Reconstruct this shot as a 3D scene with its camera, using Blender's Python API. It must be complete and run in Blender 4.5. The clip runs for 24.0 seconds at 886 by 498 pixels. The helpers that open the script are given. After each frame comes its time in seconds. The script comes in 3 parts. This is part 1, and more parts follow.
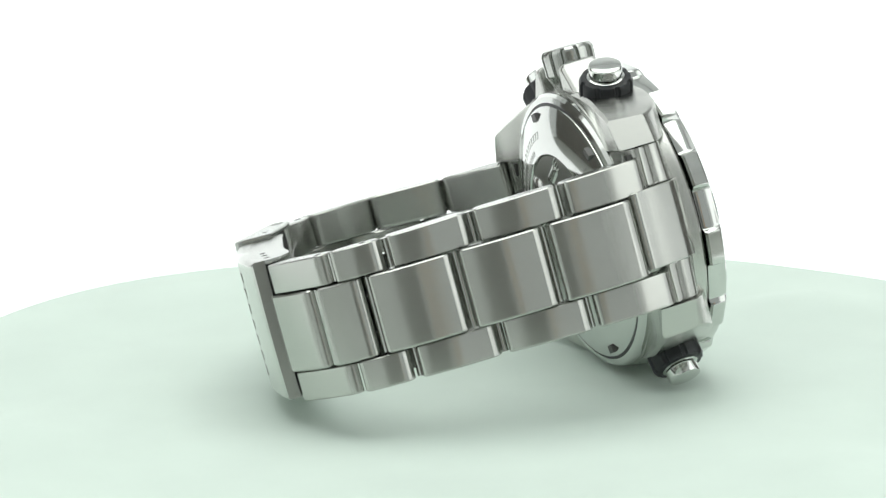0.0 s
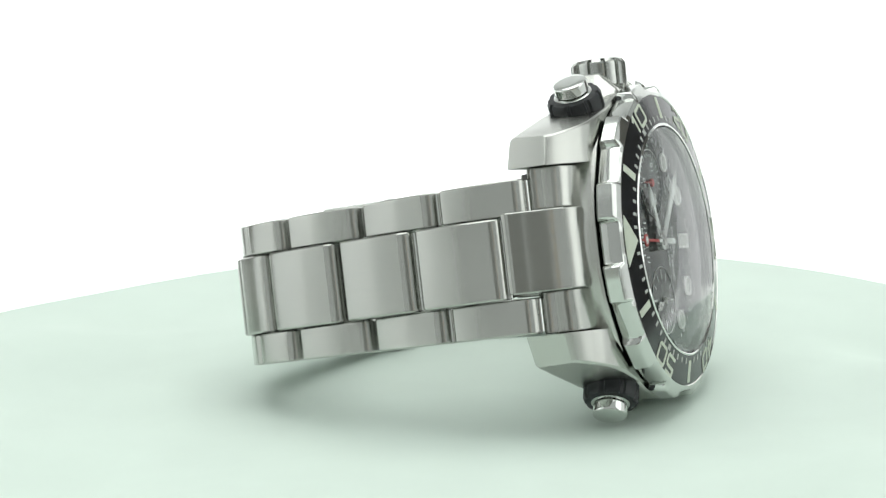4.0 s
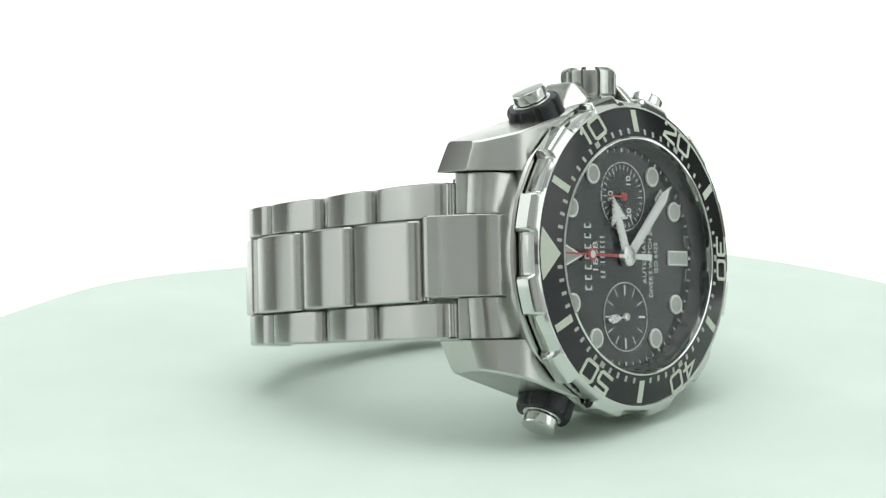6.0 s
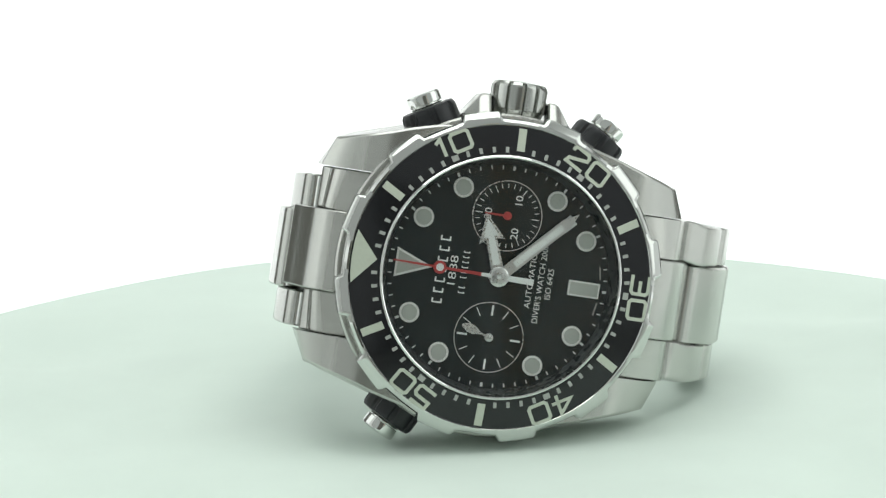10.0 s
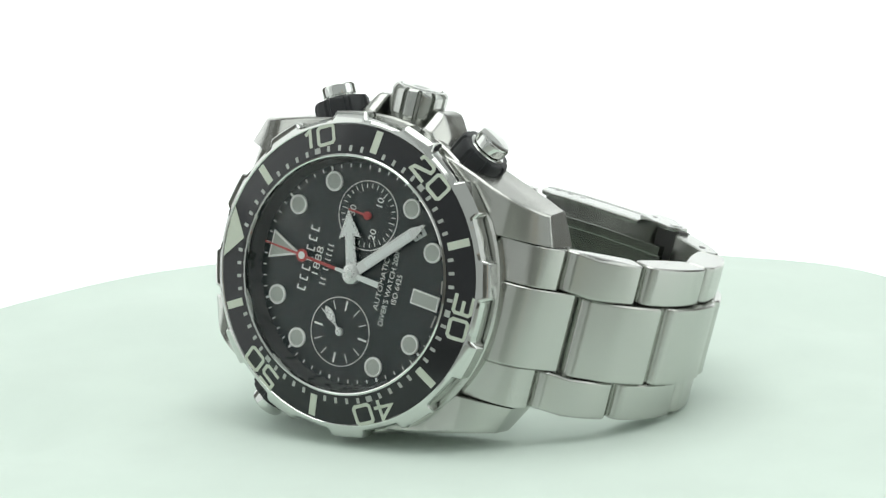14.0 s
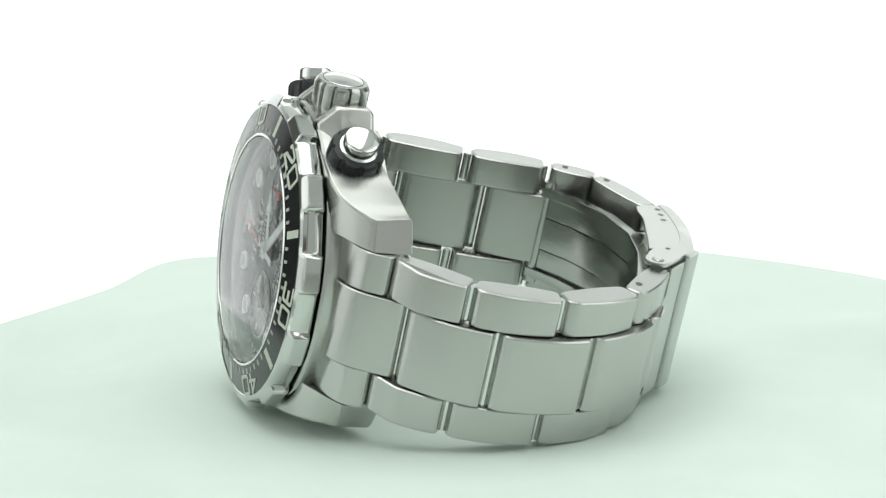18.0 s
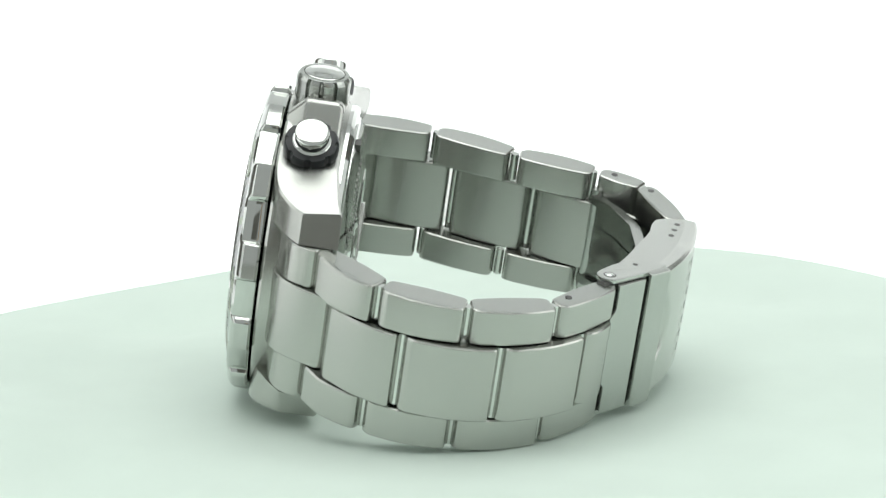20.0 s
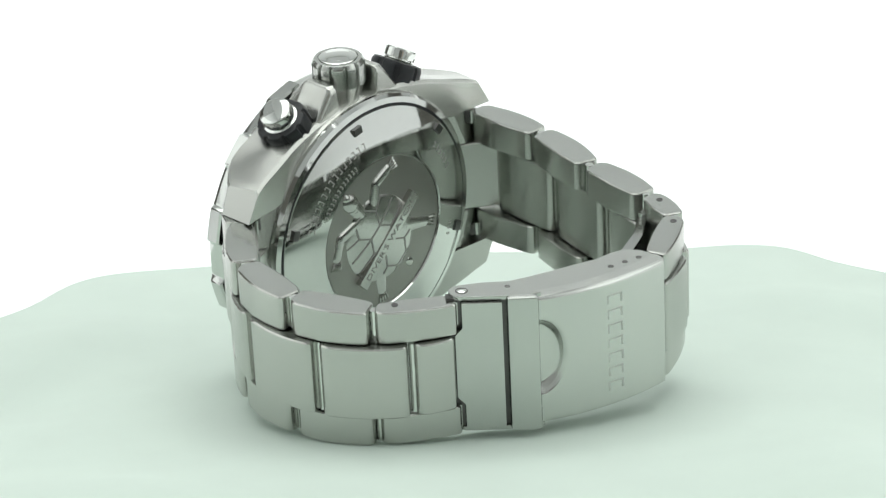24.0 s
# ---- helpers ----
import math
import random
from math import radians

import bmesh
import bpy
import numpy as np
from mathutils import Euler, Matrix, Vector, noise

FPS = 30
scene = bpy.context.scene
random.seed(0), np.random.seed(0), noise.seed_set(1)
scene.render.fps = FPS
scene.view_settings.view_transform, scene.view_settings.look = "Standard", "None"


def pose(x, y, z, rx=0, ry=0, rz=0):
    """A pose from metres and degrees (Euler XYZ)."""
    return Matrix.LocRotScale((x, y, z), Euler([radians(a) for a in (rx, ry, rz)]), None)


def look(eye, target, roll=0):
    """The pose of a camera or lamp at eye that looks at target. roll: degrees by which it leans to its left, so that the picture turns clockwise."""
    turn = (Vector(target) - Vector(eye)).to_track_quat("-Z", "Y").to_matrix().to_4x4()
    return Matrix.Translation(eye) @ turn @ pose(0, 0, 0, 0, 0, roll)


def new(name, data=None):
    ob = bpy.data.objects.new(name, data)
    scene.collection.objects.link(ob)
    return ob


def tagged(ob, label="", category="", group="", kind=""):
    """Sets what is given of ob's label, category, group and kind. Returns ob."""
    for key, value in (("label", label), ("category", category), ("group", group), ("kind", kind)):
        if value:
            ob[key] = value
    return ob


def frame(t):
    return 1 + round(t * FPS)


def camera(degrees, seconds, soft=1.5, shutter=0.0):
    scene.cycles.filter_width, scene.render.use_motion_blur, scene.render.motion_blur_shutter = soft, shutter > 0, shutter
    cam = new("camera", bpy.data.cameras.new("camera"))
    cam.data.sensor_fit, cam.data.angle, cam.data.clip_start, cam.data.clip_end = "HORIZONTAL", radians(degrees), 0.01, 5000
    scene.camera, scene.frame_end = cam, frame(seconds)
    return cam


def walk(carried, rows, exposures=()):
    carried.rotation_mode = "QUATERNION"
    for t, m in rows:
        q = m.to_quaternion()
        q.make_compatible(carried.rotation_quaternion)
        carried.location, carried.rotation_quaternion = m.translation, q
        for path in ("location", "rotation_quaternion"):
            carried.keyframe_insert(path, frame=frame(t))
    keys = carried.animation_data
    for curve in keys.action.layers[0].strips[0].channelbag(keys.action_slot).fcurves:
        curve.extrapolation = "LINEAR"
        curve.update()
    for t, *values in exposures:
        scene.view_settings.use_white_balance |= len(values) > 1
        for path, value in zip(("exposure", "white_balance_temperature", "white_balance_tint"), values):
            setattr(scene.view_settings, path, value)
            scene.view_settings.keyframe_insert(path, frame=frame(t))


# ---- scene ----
cam = camera(15.656, 24.0, soft=1.3)
cam.data.dof.use_dof, cam.data.dof.focus_distance, cam.data.dof.aperture_fstop = True, 0.425, 120.0
SPIN = -10.145925          # degrees a second, turntable seen from above
QUAD, CUBE = 0.010825, -0.000403
SETTLE = 0.0018            # puts the lowest link on the sheet
DECK = 0.024084 - SETTLE   # height of the dial centre above the turntable


def spin(t):
    return SPIN * (t - 10) + QUAD * (t - 10) ** 2 + CUBE * (t - 10) ** 3


EYE = Vector((0, -0.435455, 0.121166 - SETTLE))
PITCH, YAW, LEAN = -0.224563, -0.006942, -0.029336
WAY = Vector((math.sin(YAW) * math.cos(PITCH), math.cos(YAW) * math.cos(PITCH), math.sin(PITCH)))
walk(cam, [(0, look(EYE, EYE + WAY, math.degrees(LEAN))), (24, look(EYE, EYE + WAY, math.degrees(LEAN)))],
     exposures=[(0, 0.0), (6, 0.0), (8, -0.10), (10, -0.08), (13, -0.03), (14, 0.0), (18, 0.0), (21, -0.04), (23, -0.03), (24, -0.10)])

# ---- world and light: a white photo tent with an open front in a dim room ----
world = bpy.data.worlds.new("dim_room")
scene.world = world
world.use_nodes = True
world.node_tree.nodes["Background"].inputs[0].default_value = (0.94, 1.0, 0.97, 1)
world.node_tree.nodes["Background"].inputs[1].default_value = 0.50


def softbox(name, m, sx, sy, power, colour):
    data = bpy.data.lights.new(name, "AREA")
    data.shape, data.size, data.size_y, data.energy, data.color = "RECTANGLE", sx, sy, power, colour
    ob = new(name, data)
    ob.matrix_world = m
    return ob


WHITE = (0.97, 1.0, 0.98)
softbox("softbox_above", look((0, -0.02, 0.60), (0, -0.03, 0)), 0.60, 0.56, 2.0, WHITE)
# Side lamps are unseen and added, to brighten the tent walls in reflections.
softbox("softbox_side", look((-0.38, -0.02, 0.20), (0.0, 0.0, 0.06)), 0.26, 0.30, 0.13, WHITE)
softbox("softbox_side", look((0.38, -0.12, 0.20), (0.0, 0.0, 0.06)), 0.26, 0.36, 0.27, WHITE)


# ---- materials ----
def material(name, colour, rough=0.5, metal=0.0, **extra):
    m = bpy.data.materials.new(name)
    m.use_nodes = True
    s = m.node_tree.nodes["Principled BSDF"]
    s.inputs["Base Color"].default_value = (*colour, 1)
    s.inputs["Roughness"].default_value = rough
    s.inputs["Metallic"].default_value = metal
    for k, v in extra.items():
        s.inputs[k.replace("_", " ")].default_value = v
    return m


def wire(m, a, b):
    m.node_tree.links.new(a, b)


def grain(m, scale, colour_span, rough_span, bump=0.0, detail=4, dist=0.00002, bumpscale=None):
    """Noise of two sizes in the thing's own space drives colour, gloss and relief."""
    t = m.node_tree
    s = t.nodes["Principled BSDF"]
    tc = t.nodes.new("ShaderNodeTexCoord")
    mp = t.nodes.new("ShaderNodeMapping")
    mp.inputs["Scale"].default_value = scale
    wire(m, tc.outputs["Object"], mp.inputs["Vector"])
    n = t.nodes.new("ShaderNodeTexNoise")
    n.inputs["Scale"].default_value, n.inputs["Detail"].default_value = 1.0, detail
    wire(m, mp.outputs[0], n.inputs["Vector"])
    wide = t.nodes.new("ShaderNodeTexNoise")
    wide.inputs["Scale"].default_value, wide.inputs["Detail"].default_value = 90.0, 3
    wire(m, tc.outputs["Object"], wide.inputs["Vector"])
    both = t.nodes.new("ShaderNodeMath")
    both.operation = "ADD"
    wire(m, n.outputs[0], both.inputs[0])
    wire(m, wide.outputs[0], both.inputs[1])
    half = t.nodes.new("ShaderNodeMath")
    half.operation, half.inputs[1].default_value = "MULTIPLY", 0.5
    wire(m, both.outputs[0], half.inputs[0])
    c = s.inputs["Base Color"].default_value[:]
    ramp = t.nodes.new("ShaderNodeValToRGB")
    ramp.color_ramp.elements[0].position, ramp.color_ramp.elements[1].position = 0.3, 0.7
    ramp.color_ramp.elements[0].color = (*[v * (1 - colour_span) for v in c[:3]], 1)
    ramp.color_ramp.elements[1].color = (*[min(1, v * (1 + colour_span)) for v in c[:3]], 1)
    wire(m, half.outputs[0], ramp.inputs[0])
    wire(m, ramp.outputs[0], s.inputs["Base Color"])
    r = s.inputs["Roughness"].default_value
    mr = t.nodes.new("ShaderNodeMapRange")
    mr.inputs["From Min"].default_value, mr.inputs["From Max"].default_value = 0.3, 0.7
    mr.inputs["To Min"].default_value, mr.inputs["To Max"].default_value = r - rough_span, r + rough_span
    wire(m, half.outputs[0], mr.inputs[0])
    wire(m, mr.outputs[0], s.inputs["Roughness"])
    if bump:
        b = t.nodes.new("ShaderNodeBump")
        b.inputs["Strength"].default_value, b.inputs["Distance"].default_value = bump, dist
        wire(m, n.outputs[0], b.inputs["Height"])
        wire(m, b.outputs[0], s.inputs["Normal"])
    return m


def brushed(name, colour, rough, aniso, scale, axis, turn, span=0.025):
    m = material(name, colour, rough, 1.0)
    grain(m, scale, span, span * 0.3, detail=2)
    s = m.node_tree.nodes["Principled BSDF"]
    # faint waviness left by the polishing belt, drawn out across the band
    tc = m.node_tree.nodes.new("ShaderNodeTexCoord")
    mp = m.node_tree.nodes.new("ShaderNodeMapping")
    mp.inputs["Scale"].default_value = (25, 420, 420)
    wave = m.node_tree.nodes.new("ShaderNodeTexNoise")
    wave.inputs["Scale"].default_value, wave.inputs["Detail"].default_value = 1.0, 3
    relief = m.node_tree.nodes.new("ShaderNodeBump")
    relief.inputs["Strength"].default_value, relief.inputs["Distance"].default_value = 1.0, 0.000008
    wire(m, tc.outputs["Object"], mp.inputs["Vector"])
    wire(m, mp.outputs[0], wave.inputs["Vector"])
    wire(m, wave.outputs[0], relief.inputs["Height"])
    wire(m, relief.outputs[0], s.inputs["Normal"])
    s.inputs["Anisotropic"].default_value = aniso
    s.inputs["Anisotropic Rotation"].default_value = turn
    tn = m.node_tree.nodes.new("ShaderNodeTangent")
    tn.direction_type, tn.axis = "RADIAL", axis
    wire(m, tn.outputs[0], s.inputs["Tangent"])
    return m


STEEL = (0.525, 0.533, 0.502)
BRUSHED = brushed("brushed_steel", STEEL, 0.25, 0.88, (5000, 150, 150), "X", 0.25, 0.045)
CASED = brushed("brushed_case_steel", STEEL, 0.27, 0.8, (900, 900, 900), "X", 0.25, 0.012)
SATIN = grain(material("satin_steel", (0.52, 0.535, 0.508), 0.24, 1.0), (5000, 5000, 5000), 0.05, 0.05, 0.06, dist=0.00001)
# The polished steel again, its colour lowered to tone down the bezel's reflections.
BEZELED = grain(material("dimmed_bezel_steel", (0.60, 0.615, 0.59), 0.09, 1.0), (900, 900, 900), 0.02, 0.02)
POLISHED = grain(material("polished_steel", (0.68, 0.695, 0.67), 0.06, 1.0), (900, 900, 900), 0.02, 0.02)
# Steel darkened in colour for the dark room that the blades would reflect.
BLADE = grain(material("darkened_blade_steel", (0.38, 0.39, 0.37), 0.17, 1.0), (4000, 4000, 4000), 0.05, 0.04)
# Dark stand-in for the shade inside holes, sockets, seams and notches.
SHADESTEEL = grain(material("recess_shade_steel", (0.16, 0.16, 0.155), 0.45, 1.0), (3000, 3000, 3000), 0.1, 0.05)
RUBBER = grain(material("black_rubber", (0.012, 0.014, 0.016), 0.42), (4000, 4000, 4000), 0.2, 0.06, 0.15)
# Gloss here stands in for reflections that belong to the crystal.
DIAL = grain(material("black_dial", (0.011, 0.018, 0.019), 0.13, Specular_IOR_Level=0.5), (900, 900, 900), 0.02, 0.02)
INSERT = grain(material("black_bezel_insert", (0.009, 0.010, 0.012), 0.12), (2500, 2500, 2500), 0.15, 0.04)
REHAUT = grain(material("dark_rehaut", (0.045, 0.05, 0.05), 0.28), (900, 900, 900), 0.05, 0.03)
LUME = grain(material("pale_lume", (0.55, 0.60, 0.50), 0.6), (3000, 3000, 3000), 0.05, 0.05)
LUMEDOT = grain(material("grey_lume", (0.40, 0.42, 0.39), 0.55), (3000, 3000, 3000), 0.05, 0.05)
PRINT = grain(material("white_print", (0.70, 0.73, 0.72), 0.55), (3000, 3000, 3000), 0.04, 0.05)
# Rim colour whitened for the overhead reflection on polished steel.
RIM = grain(material("whitened_silver_rim", (0.80, 0.81, 0.79), 0.35, 0.4), (3000, 3000, 3000), 0.02, 0.02)
HANDW = grain(material("hand_steel", (0.62, 0.63, 0.62), 0.28, 0.9), (3000, 3000, 3000), 0.02, 0.02)
RED = grain(material("red_lacquer", (0.42, 0.05, 0.05), 0.45), (3000, 3000, 3000), 0.1, 0.05)
CLASPED = brushed("brushed_clasp_steel", (0.59, 0.605, 0.575), 0.24, 0.85, (5000, 150, 150), "X", 0.25)
CLASPBAR = grain(material("engraved_clasp_steel", (0.50, 0.51, 0.49), 0.42, 1.0), (3000, 3000, 3000), 0.1, 0.05)
MEDAL = grain(material("matt_medallion_steel", (0.33, 0.33, 0.305), 0.42, 1.0), (9000, 9000, 9000), 0.12, 0.06, 0.15, dist=0.00002)
RELIEF = grain(material("relief_steel", (0.55, 0.555, 0.53), 0.2, 1.0), (3000, 3000, 3000), 0.05, 0.05)
ENGRAVE = grain(material("engraved_grey", (0.33, 0.33, 0.31), 0.5, 0.8), (3000, 3000, 3000), 0.1, 0.05)
ETCHED = grain(material("etched_steel", (0.47, 0.47, 0.45), 0.55, 1.0), (3000, 3000, 3000), 0.1, 0.05)
SHEET = grain(material("pale_green_sheet", (0.715, 0.818, 0.745), 0.85, 0.0, Specular_IOR_Level=0.12), (60, 60, 60), 0.025, 0.05, 0.05, dist=0.0002)
TENT = grain(material("white_tent_fabric", (0.86, 0.87, 0.87), 0.8), (60, 60, 60), 0.01, 0.05)
BASEPLATE = grain(material("pale_plate_grey", (0.52, 0.54, 0.50), 0.5), (8, 160, 8), 0.06, 0.06, 0.03, dist=0.0002)
# Brown of the unseen panels that only darken reflections.
GLOOM = grain(material("dark_panel_brown", (0.165, 0.158, 0.142), 0.8), (40, 40, 40), 0.1, 0.05)
# Golden brown for the added panel that makes a reflected streak.
GOLDEN = grain(material("golden_panel_brown", (0.42, 0.28, 0.15), 0.5), (60, 60, 6), 0.2, 0.05)
# Glow added so that the sweep turns pure white; no lamp stands behind it.
GLOWING = grain(material("glowing_white_fabric", (0.86, 0.87, 0.87), 0.8), (60, 60, 60), 0.01, 0.05)
GLOWING.node_tree.nodes["Principled BSDF"].inputs["Emission Color"].default_value = (0.98, 1.0, 1.0, 1)
GLOWING.node_tree.nodes["Principled BSDF"].inputs["Emission Strength"].default_value = 0.55

GLASS = bpy.data.materials.new("sapphire_glass")
GLASS.use_nodes = True
gn = GLASS.node_tree.nodes
gn.remove(gn["Principled BSDF"])
clear, gloss, both = gn.new("ShaderNodeBsdfTransparent"), gn.new("ShaderNodeBsdfGlossy"), gn.new("ShaderNodeMixShader")
gloss.inputs["Roughness"].default_value = 0.0
clear.inputs["Color"].default_value = (0.985, 0.99, 0.985, 1)
slant, steep, share = gn.new("ShaderNodeLayerWeight"), gn.new("ShaderNodeMath"), gn.new("ShaderNodeMath")
steep.operation, share.operation = "POWER", "MULTIPLY_ADD"
steep.inputs[1].default_value = 4.6
share.inputs[1].default_value, share.inputs[2].default_value = 0.982, 0.012
slant.inputs["Blend"].default_value = 0.5
wire(GLASS, slant.outputs["Facing"], steep.inputs[0])
wire(GLASS, steep.outputs[0], share.inputs[0])
wire(GLASS, share.outputs[0], both.inputs[0])
wire(GLASS, clear.outputs[0], both.inputs[1])
wire(GLASS, gloss.outputs[0], both.inputs[2])
wire(GLASS, both.outputs[0], gn["Material Output"].inputs["Surface"])

MM = 0.001


# ---- mesh helpers; all sizes of the watch in millimetres, in the dial's own space ----
def part(name, bm, mat, parent=None, label="", smooth=30, mm=MM):
    bmesh.ops.recalc_face_normals(bm, faces=bm.faces)
    bm.normal_update()
    if mm != 1:
        bmesh.ops.scale(bm, vec=(mm, mm, mm), verts=bm.verts)
    me = bpy.data.meshes.new(name)
    for f in bm.faces:
        f.smooth = smooth > 0
    if smooth:
        for e in bm.edges:
            if len(e.link_faces) != 2 or e.calc_face_angle(0) > radians(smooth):
                e.smooth = False
    normals = weighted(bm, smooth) if smooth and len(bm.faces) < 2500 else None
    bm.to_mesh(me)
    bm.free()
    if normals:
        me.normals_split_custom_set(normals)
    me.materials.append(mat)
    ob = new(name, me)
    ob.parent = parent
    if label:
        tagged(ob, label)
    return ob


def weighted(bm, smooth):
    """Corner normals weighed by the area of the faces round them, so that flats stay flat."""
    limit = math.cos(radians(smooth))
    area = {f: f.calc_area() for f in bm.faces}
    out = []
    for f in bm.faces:
        for c in f.loops:
            n = Vector()
            for g in c.vert.link_faces:
                if g.normal.dot(f.normal) > limit:
                    n += g.normal * area[g]
            out.append(n.normalized() if n.length > 0 else f.normal.copy())
    return out


def bevel(bm, width, segments=2, angle=25):
    es = [e for e in bm.edges if len(e.link_faces) == 2 and e.calc_face_angle(0) > radians(angle)]
    bmesh.ops.bevel(bm, geom=es, offset=width, segments=segments, profile=0.6, affect="EDGES", clamp_overlap=True)
    return bm


def prism(points, lo, hi, axis=0, bm=None, width=0.0, segments=2):
    """A polygon in the two other axes, drawn out from lo to hi along axis."""
    bm = bm or bmesh.new()
    tmp = bmesh.new()

    def place(p, h):
        v = [p[0], p[1]]
        v.insert(axis, h)
        return v
    a = [tmp.verts.new(place(p, lo)) for p in points]
    b = [tmp.verts.new(place(p, hi)) for p in points]
    n = len(points)
    tmp.faces.new(a)
    tmp.faces.new(b[::-1])
    for i in range(n):
        tmp.faces.new((a[i], b[i], b[(i + 1) % n], a[(i + 1) % n]))
    bmesh.ops.recalc_face_normals(tmp, faces=tmp.faces)
    if width:
        bevel(tmp, width, segments)
    return merge(bm, tmp)


def merge(bm, tmp, m=None):
    if m is not None:
        bmesh.ops.transform(tmp, matrix=m, verts=tmp.verts)
    me = bpy.data.meshes.new("tmp")
    tmp.to_mesh(me)
    tmp.free()
    bm.from_mesh(me)
    bpy.data.meshes.remove(me)
    return bm


def lathe(profile, n=96, bm=None, radius=None, closed=False, m=None):
    """A profile of (r, z) turned about z. radius(a, r, k) may bend the radius by angle."""
    tmp = bmesh.new()
    rings = []
    for k, (r, z) in enumerate(profile):
        if r < 1e-6:
            rings.append([tmp.verts.new((0, 0, z))])
            continue
        ring = []
        for i in range(n):
            a = 2 * math.pi * i / n
            q = radius(a, r, k) if radius else r
            ring.append(tmp.verts.new((q * math.sin(a), q * math.cos(a), z)))
        rings.append(ring)
    pairs = list(zip(rings, rings[1:])) + ([(rings[-1], rings[0])] if closed else [])
    for a, b in pairs:
        for i in range(n):
            j = (i + 1) % n
            if len(a) == 1 and len(b) == 1:
                continue
            if len(a) == 1:
                tmp.faces.new((a[0], b[i], b[j]))
            elif len(b) == 1:
                tmp.faces.new((a[i], a[j], b[0]))
            else:
                tmp.faces.new((a[i], a[j], b[j], b[i]))
    return merge(bm or bmesh.new(), tmp, m)


def loft(sections, bm=None, width=0.0, segments=2):
    """Closed loops of equally many points, joined one to the next, with capped ends."""
    tmp = bmesh.new()
    loops = [[tmp.verts.new(p) for p in s] for s in sections]
    n = len(loops[0])
    for a, b in zip(loops, loops[1:]):
        for i in range(n):
            tmp.faces.new((a[i], a[(i + 1) % n], b[(i + 1) % n], b[i]))
    tmp.faces.new(loops[0])
    tmp.faces.new(loops[-1][::-1])
    bmesh.ops.recalc_face_normals(tmp, faces=tmp.faces)
    if width:
        bevel(tmp, width, segments)
    return merge(bm or bmesh.new(), tmp)


def slab(points, z0, z1, bm=None, width=0.0):
    return prism(points, z0, z1, 2, bm, width)


def box(x0, x1, y0, y1, z0, z1, width=0.0, bm=None):
    return prism([(x0, y0), (x1, y0), (x1, y1), (x0, y1)], z0, z1, 2, bm, width)


def turned(a):
    """Turn about z by a degrees, clockwise as seen from the dial's front."""
    return Matrix.Rotation(radians(-a), 4, "Z")


def lettering(body, size, m, depth=0.02, offset=0.0, stretch=1.0):
    """Words in the built-in font as a mesh, centred on the origin and then moved by m."""
    cu = bpy.data.curves.new("words", "FONT")
    cu.body, cu.size, cu.align_x, cu.align_y = body, size, "CENTER", "CENTER"
    cu.extrude, cu.offset, cu.resolution_u = depth / 2, offset, 3
    ob = new("words", cu)
    dep = bpy.context.evaluated_depsgraph_get()
    me = bpy.data.meshes.new_from_object(ob.evaluated_get(dep))
    bpy.data.objects.remove(ob)
    bpy.data.curves.remove(cu)
    bm = bmesh.new()
    bm.from_mesh(me)
    bpy.data.meshes.remove(me)
    lo = [min(v.co[i] for v in bm.verts) for i in range(2)]
    hi = [max(v.co[i] for v in bm.verts) for i in range(2)]
    shift = Matrix.Translation((-(lo[0] + hi[0]) / 2, -(lo[1] + hi[1]) / 2, 0))
    bmesh.ops.transform(bm, matrix=m @ Matrix.Diagonal((stretch, 1, 1, 1)) @ shift, verts=bm.verts)
    return bm


# ---- the tent ----
def tent():
    # floor, curved sweep and back wall in one sheet of thickness 6 mm
    prof = [(-0.16, -0.075)]
    prof += [(0.34 + 0.12 * math.sin(a), -0.075 + 0.12 * (1 - math.cos(a))) for a in np.linspace(0, math.pi / 2, 10)]
    prof += [(0.46, 0.27)]
    outer = [(y + 0.006 * (y > 0.45), z - 0.006) for y, z in prof[::-1]]
    bm = prism(prof + outer, -0.42, 0.42, 0)
    tagged(part("backdrop", bm, GLOWING, None, smooth=40, mm=1), "seamless white photo backdrop sweep, plain and bright", "backdrop", kind="structure")
    for side in (-1, 1):
        bm = box(side * 0.42 if side > 0 else -0.426, 0.426 if side > 0 else -0.42, -0.38, 0.14 if side > 0 else 0.10, -0.08, 0.636)
        tagged(part("wall_east" if side > 0 else "wall_west", bm, TENT, None, mm=1), "white fabric side of a photo tent", "wall", kind="structure")
        # Unseen dark panel, added to darken what shows through the tent's side gap.
        bm = box(0.62 if side > 0 else -0.626, 0.626 if side > 0 else -0.62, 0.0, 0.549, -0.082, 0.638)
        tagged(part("wall_far_east" if side > 0 else "wall_far_west", bm, GLOOM, None, mm=1), "unseen dark brown panel added beside the tent, for reflections only", "wall", kind="structure")
    # Unseen plate, added so that the steel reflects something pale from below.
    bm = box(-0.75, 0.75, -0.80, 0.55, -0.115, -0.0825, 0.003)
    tagged(part("floor", bm, BASEPLATE, None, mm=1), "unseen pale grey plate added under the tent, reflecting from below", "desk top", kind="structure")
    # Added dark panel, unseen: gives the steel its dark reflected band.
    bm = box(-0.10, 0.20, -0.806, -0.80, -0.115, 0.40)
    tagged(part("wall_south", bm, GLOOM, None, mm=1), "unseen dark panel added at the open front to darken reflections", "wall", kind="structure")
    # Narrow panel made up for the brown streak reflected in the links.
    bm = box(0.25, 0.30, -0.806, -0.80, -0.115, 0.55, 0.002)
    tagged(part("door_1", bm, GOLDEN, None, mm=1), "narrow unseen golden-brown panel added for a streak in reflections", "door", kind="structure")
